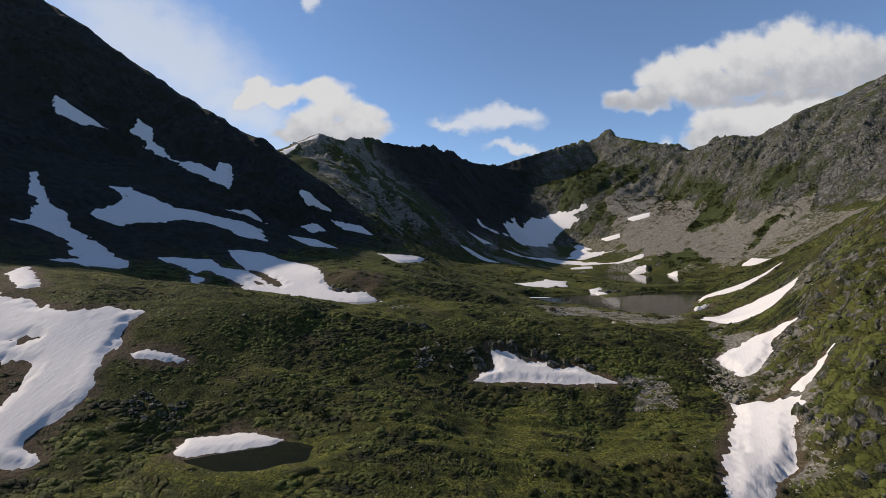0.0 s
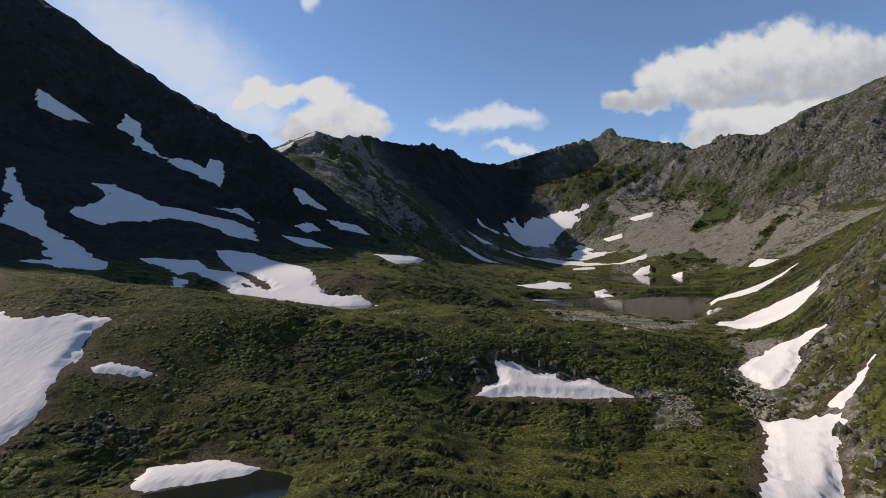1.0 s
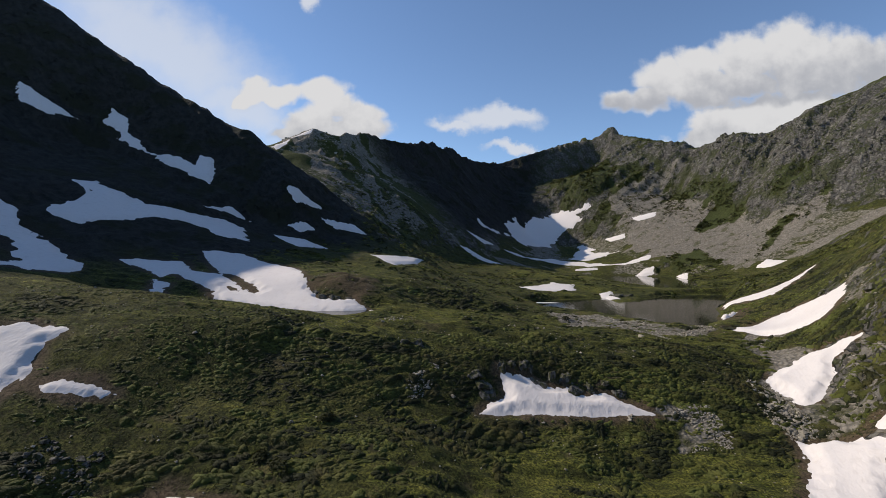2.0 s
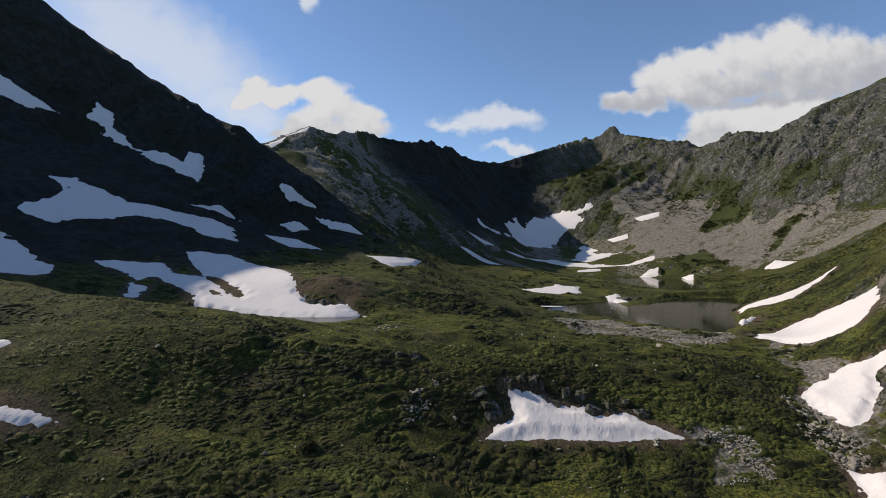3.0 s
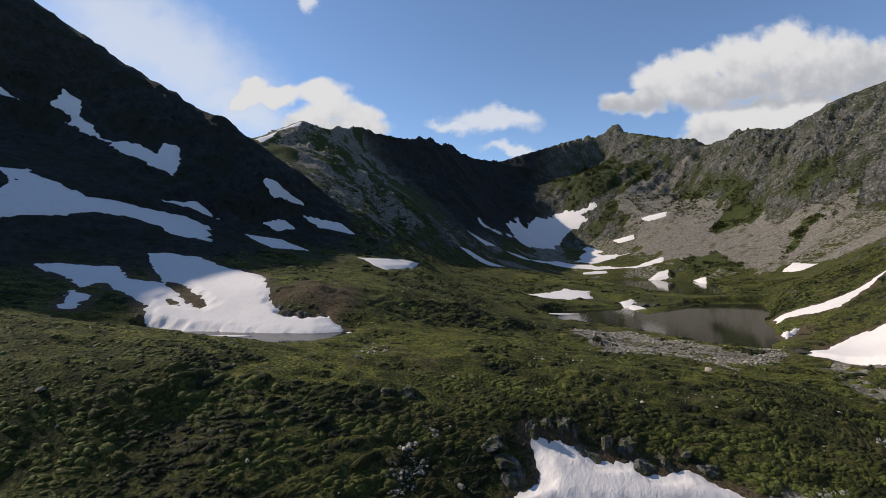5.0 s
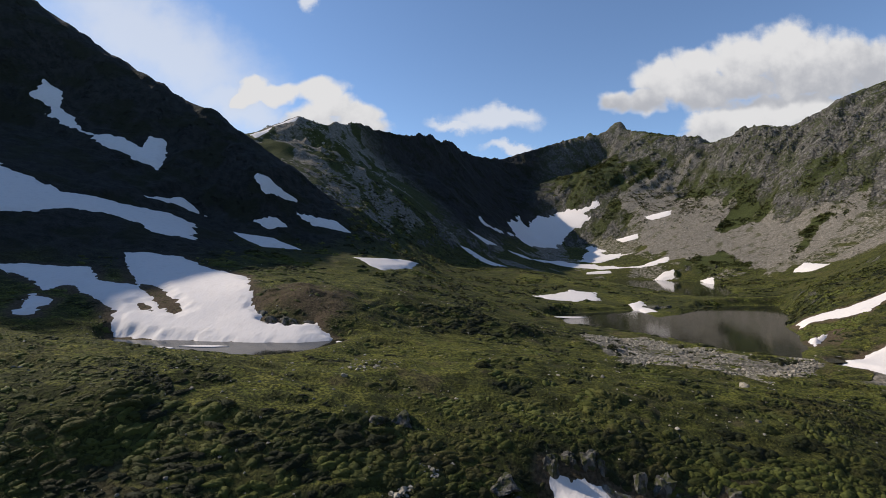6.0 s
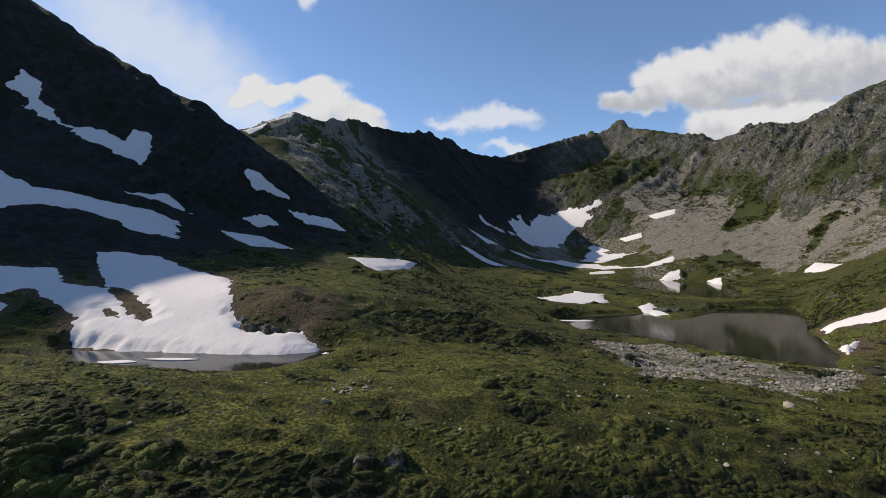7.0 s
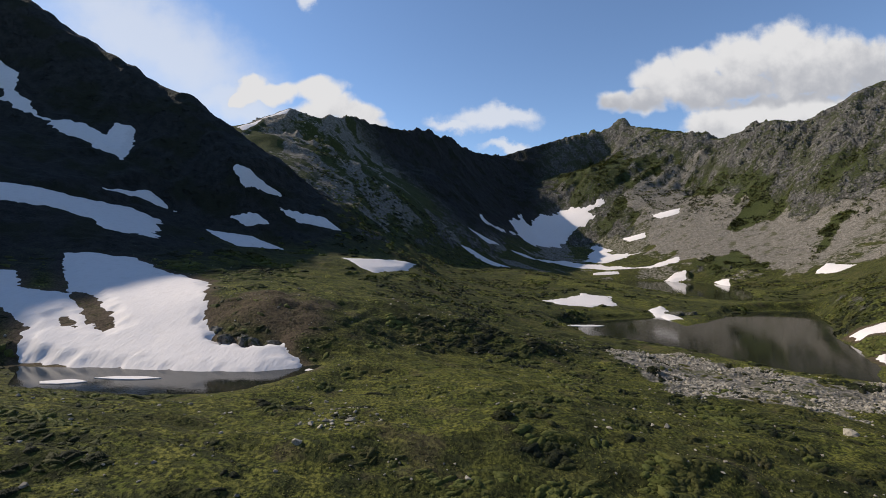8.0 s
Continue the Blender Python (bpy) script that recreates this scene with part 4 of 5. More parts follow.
def lay_ground():
    ny, nx = GX.shape
    k = np.arange((ny - 1) * (nx - 1))
    a = (k // (nx - 1)) * nx + k % (nx - 1)
    quads = np.stack([a, a + 1, a + nx + 1, a + nx], 1)
    me = big_mesh("ground", np.stack([GX, GY, GZ], -1).reshape(-1, 3), quads, MAT_GROUND, smooth=True, size=4)
    attribute(me, "scree", SCREE)
    attribute(me, "rock", ROCK)
    attribute(me, "meadow", MEADOW)
    attribute(me, "soil", SOIL)
    attribute(me, "rock_shade", ROCK_SHADE)
    attribute(me, "scrub", SCRUB)
    thing("ground", me, "green alpine valley ground rising to rocky mountain walls", "ground", kind="structure")


lay_ground()


# ---- dwarf shrubs and grass: countless, so one object of each ----
def nearest_snow(x, y):
    """Greatest signed distance into any snow or water outline."""
    s = np.full(x.shape, -99.0)
    for loop, bare in SNOW:
        d = inside(x, y, loop)
        for h in bare:
            d = np.minimum(d, -inside(x, y, h))
        s = np.maximum(s, d)
    for loop, level, _ in LAKES:
        s = np.maximum(s, np.where(ground_at(x, y) < level + 0.15, inside(x, y, loop) + 3, -99))
    return s


def scatter(count, x0, x1, y0, y1, keep, gap=0.0):
    """Random places in a rectangle of the plan, kept by a chance from keep(x, y)."""
    x, y = SEED.uniform(x0, x1, count), SEED.uniform(y0, y1, count)
    m = SEED.random(count) < keep(x, y)
    x, y = x[m], y[m]
    m = nearest_snow(x, y) < gap - 1.3
    return x[m], y[m]


def spray(x, y, wide, high, leaves, leaf, lift, tone, ruffle=0.28, lie=True):
    """Leafy mats: each a low dome, drawn out along the slope, shingled with small leaf faces."""
    n = len(x)
    a = SEED.uniform(0, 2 * math.pi, (n, leaves))
    h = SEED.random((n, leaves)) ** 0.8
    r = np.sqrt(np.clip(1 - h ** 2, 0.05, 1)) * SEED.uniform(0.7, 1.08, (n, leaves))
    turn = contour(x, y)[:, None] if lie else SEED.uniform(0, math.pi, n)[:, None]
    stretch = SEED.uniform(1.3, 2.1, n)[:, None] if lie else SEED.uniform(1.0, 1.5, n)[:, None]
    u, v = r * np.cos(a) * stretch, r * np.sin(a) / stretch
    px = x[:, None] + wide[:, None] * (u * np.cos(turn) - v * np.sin(turn))
    py = y[:, None] + wide[:, None] * (u * np.sin(turn) + v * np.cos(turn))
    pz = ground_at(px, py) + high[:, None] * (h + lift) - 0.05
    mid = np.stack([px, py, pz], -1)
    out = np.stack([np.cos(a + turn) * r, np.sin(a + turn) * r, h * 1.2 + 0.25], -1)
    out = out / np.linalg.norm(out, axis=-1, keepdims=True) + SEED.normal(0, ruffle, (n, leaves, 3))
    out /= np.linalg.norm(out, axis=-1, keepdims=True)
    side = np.cross(out, SEED.normal(0, 1, (n, leaves, 3)))
    side /= np.linalg.norm(side, axis=-1, keepdims=True) + 1e-9
    over = np.cross(out, side)
    size = (leaf * SEED.uniform(0.6, 1.4, (n, leaves)) * np.clip(wide[:, None], 0.5, 1.8))[..., None]
    tip, b1, b2 = mid + side * size * 0.9, mid + over * size * 0.6 - side * size * 0.4, mid - over * size * 0.6 - side * size * 0.4
    co = np.stack([tip, b1, b2], 2).reshape(-1, 3)
    # leaves low in the mat darker, high ones lighter: shade put in the tone
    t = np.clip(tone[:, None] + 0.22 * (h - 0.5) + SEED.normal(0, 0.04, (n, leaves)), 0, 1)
    return co, np.repeat(t.ravel(), 3)


def contour(x, y):
    """The way along the slope at each place, a little astray, as an angle."""
    gx, gy = sample(DZX, x, y), sample(DZY, x, y)
    return np.arctan2(gx, -gy) + SEED.normal(0.0, 0.25 + 0.9 * ramp(0.3, 0.05, np.hypot(gx, gy)))


def cushions(x, y, wide, high, tone):
    """Rounded shrub bodies: a rim, a shoulder and a top each, ragged and drawn out along the slope."""
    n, k = len(x), 7
    a = np.arange(k) * 2 * math.pi / k + SEED.uniform(0, 6.3, n)[:, None]
    turn, stretch = contour(x, y)[:, None], SEED.uniform(1.0, 2.2, n)[:, None]
    co, tones = [], []
    # rims toned down, tops toned up: light and shade painted into each body
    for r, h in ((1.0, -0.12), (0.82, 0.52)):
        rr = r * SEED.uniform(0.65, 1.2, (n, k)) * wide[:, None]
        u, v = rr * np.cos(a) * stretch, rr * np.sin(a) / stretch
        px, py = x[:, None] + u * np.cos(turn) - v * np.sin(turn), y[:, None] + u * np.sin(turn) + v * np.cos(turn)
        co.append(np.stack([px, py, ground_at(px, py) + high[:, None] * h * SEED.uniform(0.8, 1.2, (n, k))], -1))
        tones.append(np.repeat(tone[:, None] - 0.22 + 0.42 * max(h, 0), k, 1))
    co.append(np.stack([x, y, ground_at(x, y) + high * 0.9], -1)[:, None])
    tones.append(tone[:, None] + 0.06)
    co, tones = np.concatenate(co, 1), np.concatenate(tones, 1)
    i = np.arange(k)
    j = (i + 1) % k
    tri = np.concatenate([np.stack([i, j, k + j], 1), np.stack([i, k + j, k + i], 1), np.stack([k + i, k + j, np.full(k, 2 * k)], 1)])
    tri = (tri[None] + (np.arange(n) * (2 * k + 1))[:, None, None]).reshape(-1, 3)
    return co.reshape(-1, 3), tri, np.clip(tones, 0, 1).ravel()


def lay_plants(name, parts, mat, label, category):
    co = np.concatenate([p[0] for p in parts])
    me = big_mesh(name, co, np.arange(len(co)).reshape(-1, 3), mat)
    attribute(me, "tone", np.concatenate([p[1] for p in parts]))
    thing(name, me, label, category, kind="stuff")


def shrubby(x, y):
    """Chance of scrub: on the hillsides and in streaks, little on the meadows."""
    m, k = sample(MEADOW, x, y), sample(STEEP, x, y)
    bare = np.maximum(sample(SCREE, x, y), sample(ROCK, x, y) * np.where((x > 90) & (y < 330), 0.35, 0.8))
    c = ramp(-0.06, 0.12, 0.8 * fbm(0.7 * x, y, 16, 3, 81) + 0.9 * fbm(0.5 * x, 1.1 * y, 4.4, 3, 82) + 1.0 * (k - 0.25) - 0.62 * m + 0.35 * ramp(182, 172, y) * ramp(130, 145, y))
    return np.clip(c, 0, 1) * (1 - bare) * (1 - 0.7 * sample(SOIL, x, y)) * (1 - sample(ROCK_SHADE, x, y)) * np.where((y > 385) & (y < 470) & (x > 130), 0.2, 1.0)


def plants():
    sets, bodies = [], []
    for count, box, w0, w1, leaves, leaf in (
            (34000, (-125, 150, 78, 215), 0.35, 1.15, 20, 0.20),
            (1000, (-125, 150, 78, 190), 1.1, 1.8, 70, 0.13),
            (18000, (-140, 210, 190, 330), 0.5, 1.3, 14, 0.26),
            (24000, (-130, 340, 320, 640), 0.7, 2.0, 10, 0.60),
            (14000, (92, 330, 80, 420), 0.6, 1.4, 14, 0.28)):
        x, y = scatter(count, *box, shrubby)
        wide = SEED.uniform(w0, w1, len(x)) * (0.8 + 0.35 * fbm(x, y, 22, 2, 84))
        tone = np.clip(0.36 + 0.45 * fbm(0.6 * x, y, 11, 2, 83) + 0.65 * fbm(0.45 * x, 1.3 * y, 3.2, 2, 87) + SEED.normal(0, 0.05, len(x)), 0, 1)
        brow = ramp(-25, -60, x) * ramp(112, 128, y) * ramp(230, 200, y)
        wide, tone = wide * (1 - 0.38 * brow), tone + 0.12 * brow
        tone = np.clip(tone - 0.16 * ramp(-55, -35, x) * ramp(18, 0, x) * ramp(122, 132, y) * ramp(178, 166, y), 0, 1)
        high = wide * SEED.uniform(0.30, 0.68, len(x))
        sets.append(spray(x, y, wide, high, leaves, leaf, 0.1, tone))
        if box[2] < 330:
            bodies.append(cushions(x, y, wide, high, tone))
    # a darker, taller thicket on the terrace above the gully
    x, y = scatter(420, 16, 66, 84, 116, lambda x, y: ramp(-3, 4, inside(x, y, _loop(26, 112, 66, 118, 60, 101, 50, 88, 18, 88)) + 5 * fbm(x, y, 9, 3, 98)))
    wide = SEED.uniform(0.7, 1.7, len(x))
    tone = np.clip(0.16 + SEED.normal(0, 0.08, len(x)), 0, 1)
    sets.append(spray(x, y, wide, wide * 0.95, 60, 0.17, 0.1, tone, lie=False))
    bodies.append(cushions(x, y, wide * 0.8, wide * 0.8, tone))
    start = np.cumsum([0] + [len(c[0]) for c in bodies])
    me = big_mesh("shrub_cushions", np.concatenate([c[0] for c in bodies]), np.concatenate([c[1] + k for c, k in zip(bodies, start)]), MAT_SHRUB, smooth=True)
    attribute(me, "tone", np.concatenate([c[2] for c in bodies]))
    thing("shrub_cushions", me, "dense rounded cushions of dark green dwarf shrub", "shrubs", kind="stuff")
    x, y = scatter(60000, 215, 560, 570, 1180, lambda x, y: sample(SCRUB, x, y) ** 2 * (1 - sample(ROCK, x, y)) * ramp(-0.5, 0.2, fbm(x, y, 14, 3, 85)))
    wide = SEED.uniform(0.8, 2.4, len(x))
    sets.append(spray(x, y, wide, wide * 0.6, 7, 0.8, 0.1, np.clip(0.2 + 0.3 * fbm(x, y, 9, 2, 88) + SEED.normal(0, 0.15, len(x)), 0, 1)))
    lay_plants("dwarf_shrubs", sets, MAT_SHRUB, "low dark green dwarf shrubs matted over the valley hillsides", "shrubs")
    x, y = scatter(70000, -120, 150, 80, 250, lambda x, y: (1 - 0.75 * shrubby(x, y)) * (1 - sample(SCREE, x, y)) * (1 - sample(ROCK, x, y)))
    wide = SEED.uniform(0.2, 0.5, len(x))
    tone = np.clip(0.45 + 0.6 * fbm(0.6 * x, y, 8, 2, 86) + SEED.normal(0, 0.05, len(x)), 0, 1)
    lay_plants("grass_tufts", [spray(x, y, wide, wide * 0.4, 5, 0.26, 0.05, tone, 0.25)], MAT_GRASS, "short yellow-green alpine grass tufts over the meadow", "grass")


plants()


def bush(x, y, wide, high, label):
    co, tone = spray(np.array([x]), np.array([y]), np.array([wide]), np.array([high]), 220, 0.26 / max(0.5, min(wide, 1.8)) * 1.4, 0.05, np.array([0.08]), lie=False)
    me = big_mesh("bush", co, np.arange(len(co)).reshape(-1, 3), MAT_SHRUB)
    attribute(me, "tone", tone)
    thing("bush", me, label, "bush", "single bushes on the turf")


for _x, _y, _w, _h in ((8.4, 191.0, 1.7, 0.9), (-31, 118.5, 2.0, 1.7), (-36, 121.5, 1.6, 1.3), (58, 249.5, 1.6, 1.2), (-26, 134, 1.7, 1.4), (12, 128, 1.6, 1.2), (60, 120, 1.5, 1.5), (55, 112, 1.6, 1.7), (62, 127, 1.5, 1.6)):
    bush(_x, _y, _w, _h, "dense dark green bush standing out of low turf")


# ---- stones ----
def hull(seed, flat=0.7, points=13):
    """An angular stone about one metre across, resting on z = 0."""
    rng = random.Random(seed)
    bm = bmesh.new()
    for _ in range(points):
        v = Vector((rng.gauss(0, 1), rng.gauss(0, 1), rng.gauss(0, 1))).normalized()
        bm.verts.new((v.x * 0.5 * rng.uniform(0.8, 1.1), v.y * 0.5 * rng.uniform(0.7, 1.0), v.z * 0.5 * flat * rng.uniform(0.8, 1.1)))
    got = bmesh.ops.convex_hull(bm, input=bm.verts)
    bmesh.ops.delete(bm, geom=[g for g in got["geom_interior"] if isinstance(g, bmesh.types.BMVert)], context="VERTS")
    bmesh.ops.triangulate(bm, faces=bm.faces)
    bmesh.ops.recalc_face_normals(bm, faces=bm.faces)
    me = bpy.data.meshes.new("stone")
    bm.to_mesh(me)
    bm.free()
    me.materials.append(MAT_STONE)
    return me


STONES = [hull(k, 0.55 + 0.05 * (k % 5)) for k in range(10)]


def arrays_of(me):
    co = np.empty(len(me.vertices) * 3)
    me.vertices.foreach_get("co", co)
    return co.reshape(-1, 3), np.array([tuple(p.vertices) for p in me.polygons])


DARK_STONES = [m.copy() for m in STONES]
for _m in DARK_STONES:
    _m.materials[0] = MAT_CRAG
STONE_ARRAYS = [arrays_of(m) for m in STONES]


def heap(name, x, y, size, mat=None, tall=1.0, sink=-0.12):
    """Many stones joined in one mesh."""
    co, tri, base = [], [], 0
    z = ground_at(x, y)
    for k in range(len(x)):
        c, t = STONE_ARRAYS[k % len(STONE_ARRAYS)]
        a = SEED.uniform(0, 2 * math.pi)
        s = size[k] * SEED.uniform(0.75, 1.25, 3)
        s[2] *= tall
        p = c * s
        p = np.stack([p[:, 0] * math.cos(a) - p[:, 1] * math.sin(a) + x[k], p[:, 0] * math.sin(a) + p[:, 1] * math.cos(a) + y[k], p[:, 2] + z[k] - sink * size[k]], 1)
        co.append(p)
        tri.append(t + base)
        base += len(c)
    return big_mesh(name, np.concatenate(co), np.concatenate(tri), mat or MAT_STONE)


def stone_field(name, label, x, y, size, singly, kinds=None):
    """A field of stones: the first ones as parts, the rest joined."""
    root = tagged(new(name), label, "boulders")
    x0, y0 = float(np.mean(x)), float(np.mean(y))
    root.location = (x0, y0, float(ground_at(np.array([x0]), np.array([y0]))[0]))
    inv = Matrix.Translation(-root.location)
    z = ground_at(x, y)
    for k in range(min(singly, len(x))):
        ob = new("stone", (kinds or STONES)[k % len(STONES)])
        ob.parent, ob.matrix_parent_inverse = root, inv
        ob.matrix_basis = pose(x[k], y[k], z[k] + 0.1 * size[k], SEED.uniform(-14, 14), SEED.uniform(-14, 14), SEED.uniform(0, 360)) @ Matrix.Diagonal((*(size[k] * SEED.uniform(0.75, 1.3, 3)), 1))
    if len(x) > singly:
        rest = new("stones", heap("stones", x[singly:], y[singly:], size[singly:]))
        rest.parent, rest.matrix_parent_inverse = root, inv
        tagged(rest, kind="stuff")
    return root


def in_loop(count, loop, keep=None):
    xs, ys = [p[0] for p in loop], [p[1] for p in loop]
    x, y = SEED.uniform(min(xs), max(xs), count), SEED.uniform(min(ys), max(ys), count)
    s = inside(x, y, loop) + 4.5 * fbm(x, y, 9, 4, 91)
    m = s > 0
    if keep:
        m &= SEED.random(count) < keep(x, y)
    x, y = x[m], y[m]
    m = nearest_snow(x, y) < 0.4
    return x[m], y[m]


# ---- boulder fields ----
def boulder_fields():
    x, y = in_loop(15000, STONY[0], lambda x, y: np.clip(0.55 + 1.3 * fbm(x, y, 16, 3, 92), 0.03, 1))
    order = np.argsort(y + 0.2 * np.abs(x - 80))
    x, y = x[order], y[order]
    stone_field("boulder_field", "pale grey lichened boulders strewn along the lake shore", x, y, 0.3 + SEED.gamma(2.0, 0.2, len(x)), 300)
    x, y = in_loop(3600, STONY[1])
    stone_field("stone_fan", "small pale stones spilling from the snow's foot", x, y, 0.22 + SEED.gamma(2.0, 0.14, len(x)), 300)
    slide = _loop(-7.5, 160, -3, 161, -1, 154, -4, 148, -9.5, 149, -8.5, 155)
    x, y = in_loop(700, slide)
    stone_field("stone_slide", "narrow slide of pale stones down the hillside", x, y, 0.25 + SEED.gamma(2.0, 0.16, len(x)), 240)
    x, y = in_loop(2000, STONY[2])
    stone_field("stream_stones", "grey rounded stones in the dry stream bed", x, y, 0.3 + SEED.gamma(2.0, 0.2, len(x)), 280)
    for gravel in GRAVEL:
        x, y = in_loop(2600, gravel)
        stone_field("gully_gravel", "grey angular gravel on the bank of the snow gully", x, y, 0.16 + SEED.gamma(1.8, 0.13, len(x)), 120)
    pool = _loop(-80, 121, -68, 121, -58, 120, -58, 117, -63, 116.5, -66, 112.5, -73, 111, -79, 115)
    x, y = in_loop(420, pool)
    stone_field("pool_stones", "dark boulders beside the meltwater pool", x, y, 0.35 + SEED.gamma(2.0, 0.25, len(x)), len(x), DARK_STONES)
    shelf = _loop(-24, 190, -12, 192, -6, 188, -10, 182, -22, 184)
    x, y = in_loop(160, shelf)
    stone_field("turf_stones", "scattered pale slabs half sunk in turf", x, y, 0.24 + SEED.gamma(1.8, 0.16, len(x)), 160)


boulder_fields()


def loose_boulders():
    """Single boulders lying about the meadows."""
    for x, y, s, kind in ((75.0, 206.6, 3.0, 3), (75.8, 223.8, 1.8, 1), (36.6, 197.8, 1.6, 2), (34.6, 198.6, 1.1, 5), (-18.7, 178, 1.5, 4), (-18.8, 184.6, 1.2, 6),
                          (2.4, 177.4, 1.3, 7), (-20, 210, 1.0, 8), (68.6, 253.4, 2.4, 9), (70.4, 254.6, 1.9, 0), (66.5, 252, 1.6, 2), (10.0, 192.0, 1.0, 4),
                          (-33, 131, 1.5, 1), (-30, 146, 1.2, 3), (44, 178, 1.4, 5), (98, 190, 1.6, 7), (-62, 147, 1.8, 2), (26, 150, 1.2, 8)):
        z = float(ground_at(np.array([x]), np.array([y]))[0])
        ob = thing("boulder", STONES[kind], "single grey boulder resting on alpine turf", "boulder", "loose boulders on the meadow")
        ob.matrix_basis = pose(x, y, z + 0.14 * s, 8 * (kind % 3) - 8, 5 * (kind % 4) - 7, 47 * kind) @ Matrix.Diagonal((s, s * 0.85, s * 0.9, 1))
    x, y = scatter(6500, -120, 150, 85, 300, lambda x, y: 0.25 + 0.75 * ramp(0.0, 0.7, fbm(x, y, 18, 3, 95)))
    thing("scattered_stones", heap("scattered_stones", x, y, 0.16 + SEED.gamma(1.6, 0.14, len(x))), "small pale stones scattered through grass and scrub", "stones", kind="stuff")
    x, y = scatter(9000, 150, 560, 480, 930, lambda x, y: ramp(0.3, 0.7, sample(SCREE, x, y)))
    thing("scree_blocks", heap("scree_blocks", x, y, 0.7 + SEED.gamma(1.5, 0.5, len(x))), "grey blocks lying over the long scree slope", "stones", kind="stuff")
    def craggy(x, y):
        return ramp(0.35, 0.8, sample(ROCK, x, y)) * ramp(-0.35, 0.4, fbm(x, y, 30, 3, 97)) * (1 - 0.8 * sample(SCRUB, x, y))
    x, y = scatter(15000, 230, 640, 600, 1230, craggy)
    big = (2.2 + SEED.gamma(2.0, 1.3, len(x))) * (0.6 + 0.4 * ramp(100, 190, ground_at(x, y)))
    thing("wall_crags", heap("wall_crags", x, y, big, MAT_CRAG, tall=1.5, sink=0.12), "jointed grey crags standing out of the mountain wall", "rock", kind="stuff")
    x, y = scatter(3600, 98, 260, 70, 260, lambda x, y: ramp(0.05, 0.5, sample(ROCK, x, y)) * ramp(-0.2, 0.35, fbm(x, y, 14, 3, 99)))
    thing("slope_crags", heap("slope_crags", x, y, 0.7 + SEED.gamma(1.6, 0.8, len(x)), MAT_CRAG, tall=1.5, sink=0.05), "broken grey rocks standing out of the steep green slope", "rock", kind="stuff")
    x, y = scatter(4200, -220, 60, 450, 700, lambda x, y: ramp(0.2, 0.6, sample(SCREE, x, y)))
    thing("spur_blocks", heap("spur_blocks", x, y, 0.7 + SEED.gamma(1.5, 0.6, len(x))), "grey blocks strewn over the far spur", "stones", kind="stuff")


loose_boulders()


# ---- rock outcrops, block by block ----
def block(seed):
    rng = random.Random(seed)
    bm = bmesh.new()
    for k in range(26):
        v = Vector([rng.uniform(-1, 1) for _ in range(3)])
        v /= max(abs(c) for c in v) ** 0.8 + 1e-6
        top = 1.0 - 0.35 * max(0, v.z)
        bm.verts.new((v.x * 0.5 * top, v.y * 0.5 * top, v.z * 0.5))
    got = bmesh.ops.convex_hull(bm, input=bm.verts)
    bmesh.ops.delete(bm, geom=[g for g in got["geom_interior"] if isinstance(g, bmesh.types.BMVert)], context="VERTS")
    bmesh.ops.triangulate(bm, faces=bm.faces)
    bmesh.ops.subdivide_edges(bm, edges=bm.edges, cuts=2, use_grid_fill=True)
    for v in bm.verts:
        p = Vector((v.co.x * 4.2, v.co.y * 4.2, v.co.z * 1.6)) + Vector((seed * 3.7, 0, 0))
        v.co += v.co.normalized() * (0.16 * noise.noise(p) + 0.10 * abs(noise.noise(p * 2.7)) - 0.05)
        v.co += noise.noise_vector(v.co * 6.0 + Vector((0, seed, 0))) * 0.035
    bmesh.ops.recalc_face_normals(bm, faces=bm.faces)
    me = bpy.data.meshes.new("block")
    bm.to_mesh(me)
    bm.free()
    me.materials.append(MAT_CRAG)
    return me


BLOCKS = [block(k) for k in range(7)]


def outcrop(label, *spots):
    """spots: x, y, width, height of each block; each stands in the slope."""
    root = tagged(new("rock_outcrop"), label, "rock", "rock outcrops")
    x0, y0 = spots[0][0], spots[0][1]
    root.location = (x0, y0, float(ground_at(np.array([x0]), np.array([y0]))[0]))
    inv = Matrix.Translation(-root.location)
    for k, (x, y, w, h) in enumerate(spots):
        z = float(ground_at(np.array([x]), np.array([y]))[0])
        ob = new("block", BLOCKS[(k * 3 + int(abs(x))) % len(BLOCKS)])
        ob.parent, ob.matrix_parent_inverse = root, inv
        ob.matrix_basis = pose(x, y + 0.22 * w, z - 0.13 * h, SEED.uniform(-8, 8), SEED.uniform(-8, 8), SEED.uniform(0, 360)) @ Matrix.Diagonal((w * 1.45, w * 1.25, h * 0.95, 1))


outcrop("grey slabby rock band above the rippled snow patch", (17.4, 166.5, 2.5, 6), (20.9, 167.8, 3, 4), (23.9, 168, 3, 4), (26.5, 167.5, 2.5, 3.5))
outcrop("dark overhanging boulders at the snow's edge", (12, 157.9, 4.5, 4.5), (10.6, 159.8, 4.5, 4), (8.6, 162, 4, 3))
outcrop("rounded grey rock steps above the snow", (28, 165.2, 4.5, 4), (32, 166.4, 2.5, 5), (35.6, 166.4, 3.5, 4.5), (38.4, 164.2, 5.2, 4.6), (42.8, 165.4, 3, 3.5), (47.5, 166.6, 2.5, 3), (51.2, 164.6, 4, 3))
outcrop("small dark crag breaking the shrubby hillside", (-7.8, 168.6, 3.5, 3.5), (-11.3, 166.6, 3, 3))
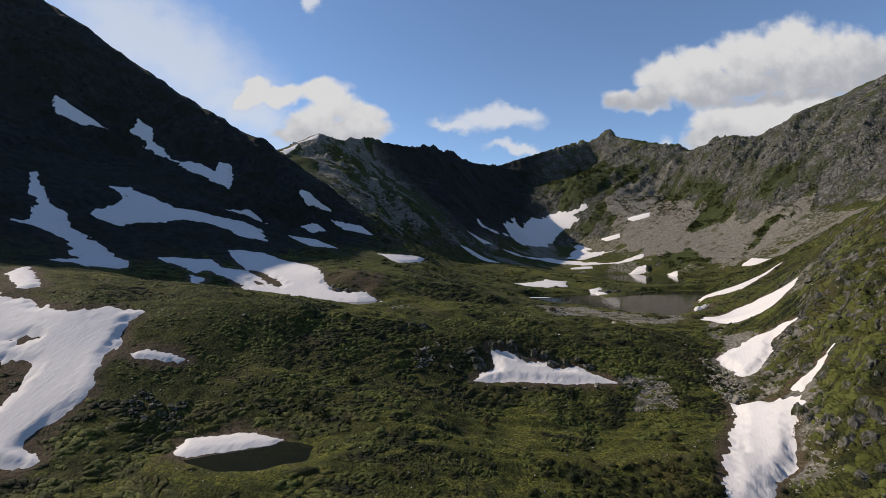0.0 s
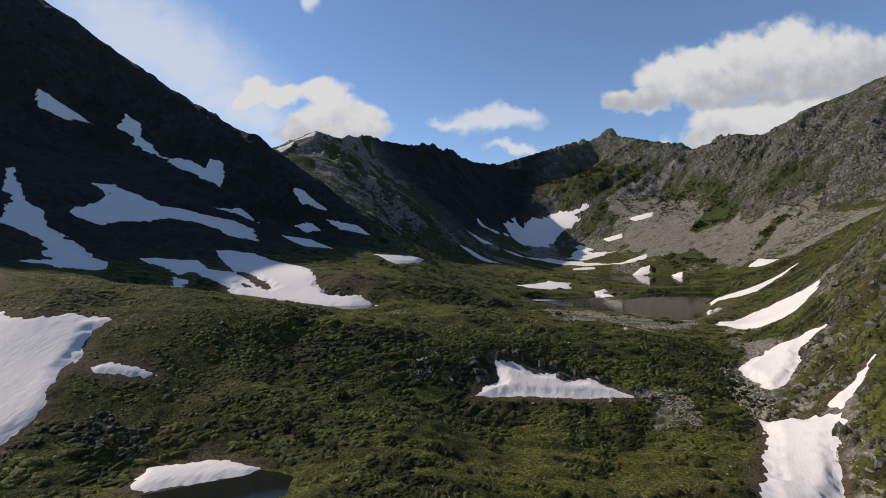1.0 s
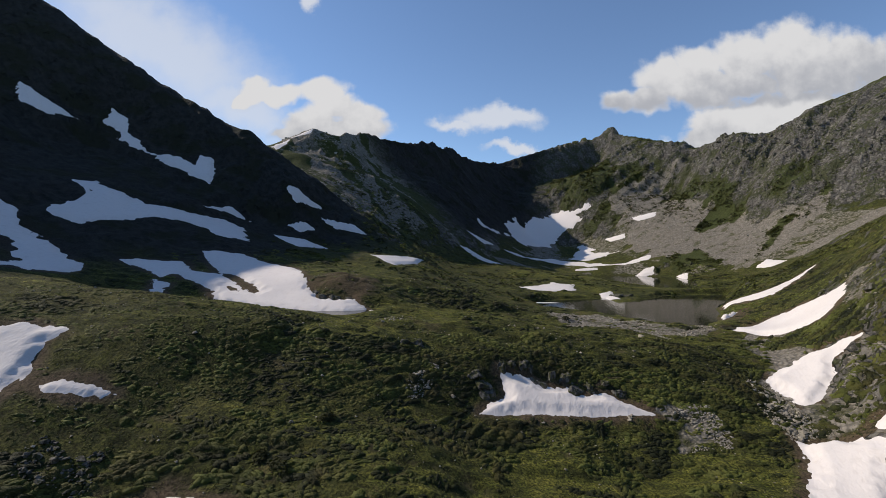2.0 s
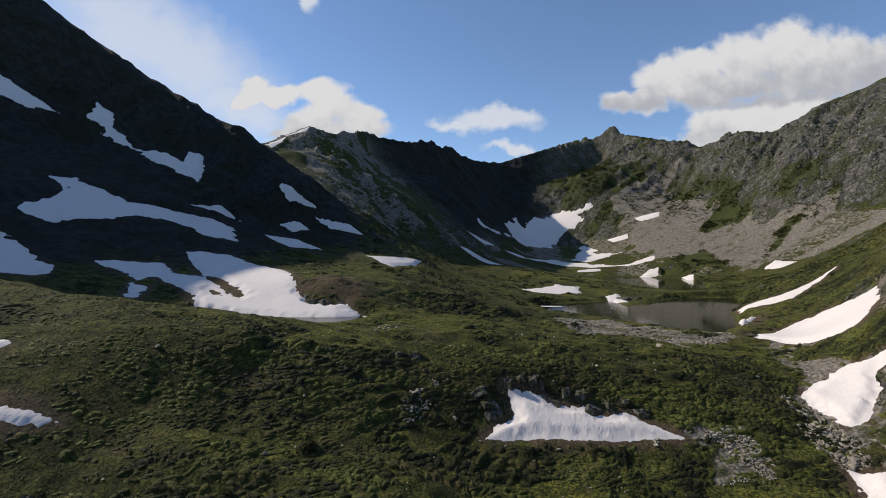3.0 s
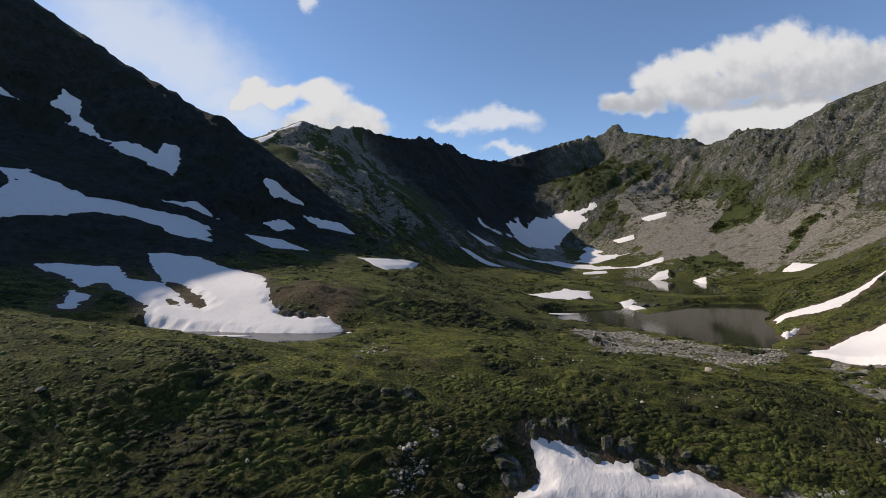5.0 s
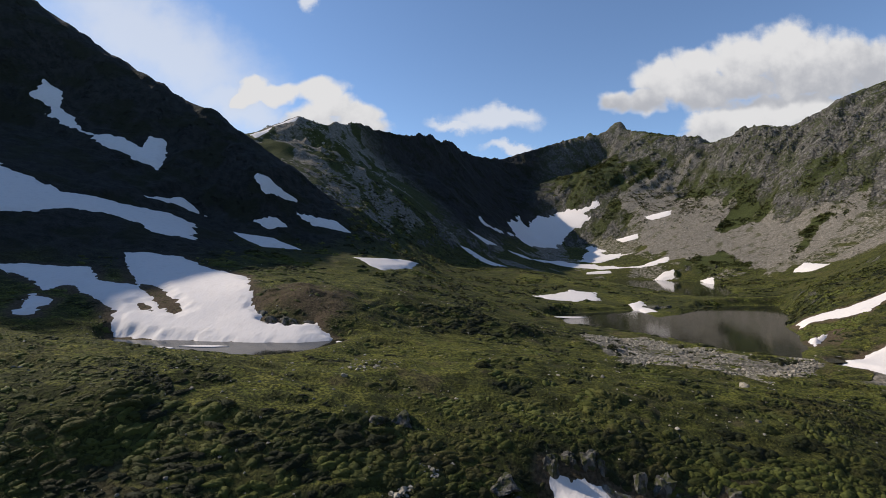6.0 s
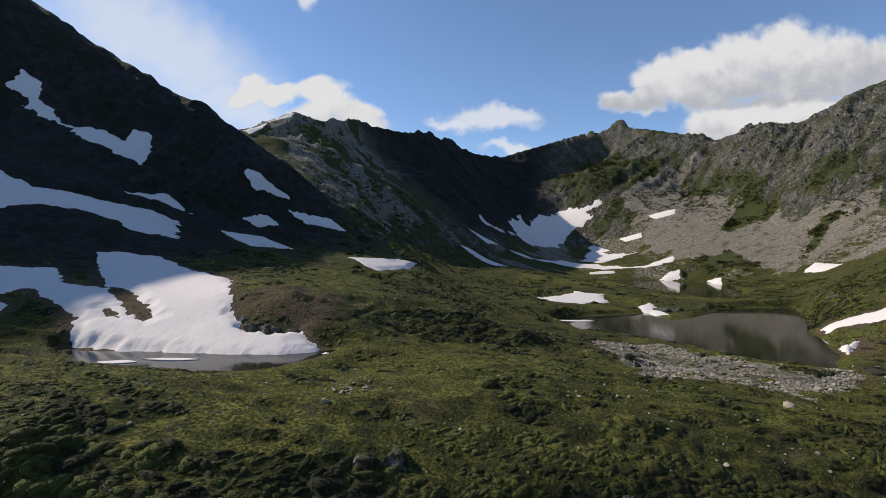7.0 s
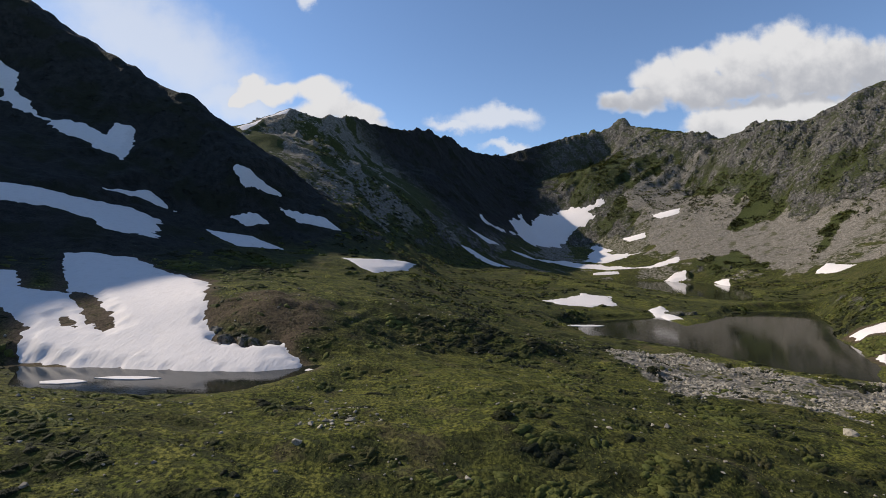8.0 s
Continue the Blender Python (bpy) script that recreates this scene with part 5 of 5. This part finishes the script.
outcrop("broken grey crags beside the gully snow", (100.4, 131, 3, 6), (98.8, 126.5, 2.6, 5), (100.2, 122, 2.4, 4.5), (96.4, 117, 2.2, 3.5), (99.5, 118.5, 2, 3), (101.5, 127, 2.2, 4))
outcrop("tall fissured crags on the steep near slope", (96.7, 111.2, 2.8, 4.5), (100.8, 113.2, 3, 6), (103.5, 111, 2.6, 5), (99.1, 108, 3, 4), (105, 116.8, 2.4, 4.5), (92, 102, 3, 2.6), (95, 100.2, 2.8, 3.4), (107, 108.5, 3, 5.5), (102, 104.5, 2.8, 4))
outcrop("small crags among shrubs on the near slope", (109, 126, 2, 3.6), (117, 127.5, 2.4, 4), (113, 121.5, 2.4, 4.4), (123, 143, 2, 3.2), (130.5, 140, 2.2, 4), (126, 131, 2.4, 4), (137, 150, 2.2, 4), (121, 118, 2.8, 5), (143, 161, 2.2, 3.4), (134, 132, 2.6, 4.4))
outcrop("dark slabby rock rib at the snowfield's edge", (-50.9, 231, 4, 3.2), (-47.2, 230.4, 4, 4), (-43.8, 230, 4, 4.2), (-40.7, 230.4, 4, 3.6), (-54.8, 234, 3, 2.6))
outcrop("pale rock hump on the lake's inner shore", (131, 383, 8, 6), (136, 385, 7, 6), (141, 384, 7, 4))


# ---- ice on the water ----
def ice_floe(label, cx, cy, level, *radii):
    bm = bmesh.new()
    n = len(radii)
    top = [bm.verts.new((cx + r * math.cos(2 * math.pi * k / n), cy + 0.38 * r * math.sin(2 * math.pi * k / n), level + 0.16)) for k, r in enumerate(radii)]
    low = [bm.verts.new((v.co.x, v.co.y, level - 0.25)) for v in top]
    bm.faces.new(top)
    for k in range(n):
        bm.faces.new((low[k], low[(k + 1) % n], top[(k + 1) % n], top[k]))
    bmesh.ops.bevel(bm, geom=[e for e in bm.edges if all(v.co.z > level for v in e.verts)], offset=0.06, segments=1, affect="EDGES")
    me = bpy.data.meshes.new("ice_floe")
    bm.to_mesh(me)
    bm.free()
    me.materials.append(MAT_SNOW)
    thing("ice_floe", me, label, "ice", "floating ice")


ice_floe("flat white ice floe drifting on the tarn", -73.0, 211.0, 15.4, 4.2, 3.6, 4.4, 3.0, 4.8, 5.2, 4.0, 3.4)
ice_floe("narrow white ice floe drifting on the tarn", -62.5, 213.6, 15.4, 6.4, 4.0, 3.0, 4.6, 6.8, 3.2, 2.6, 3.6)
ice_floe("thin grey ice sheet on the lake's sheltered arm", 70.0, 352.0, 3.6, 11.0, 7.0, 5.0, 8.0, 10.0, 6.0, 7.0, 9.0)
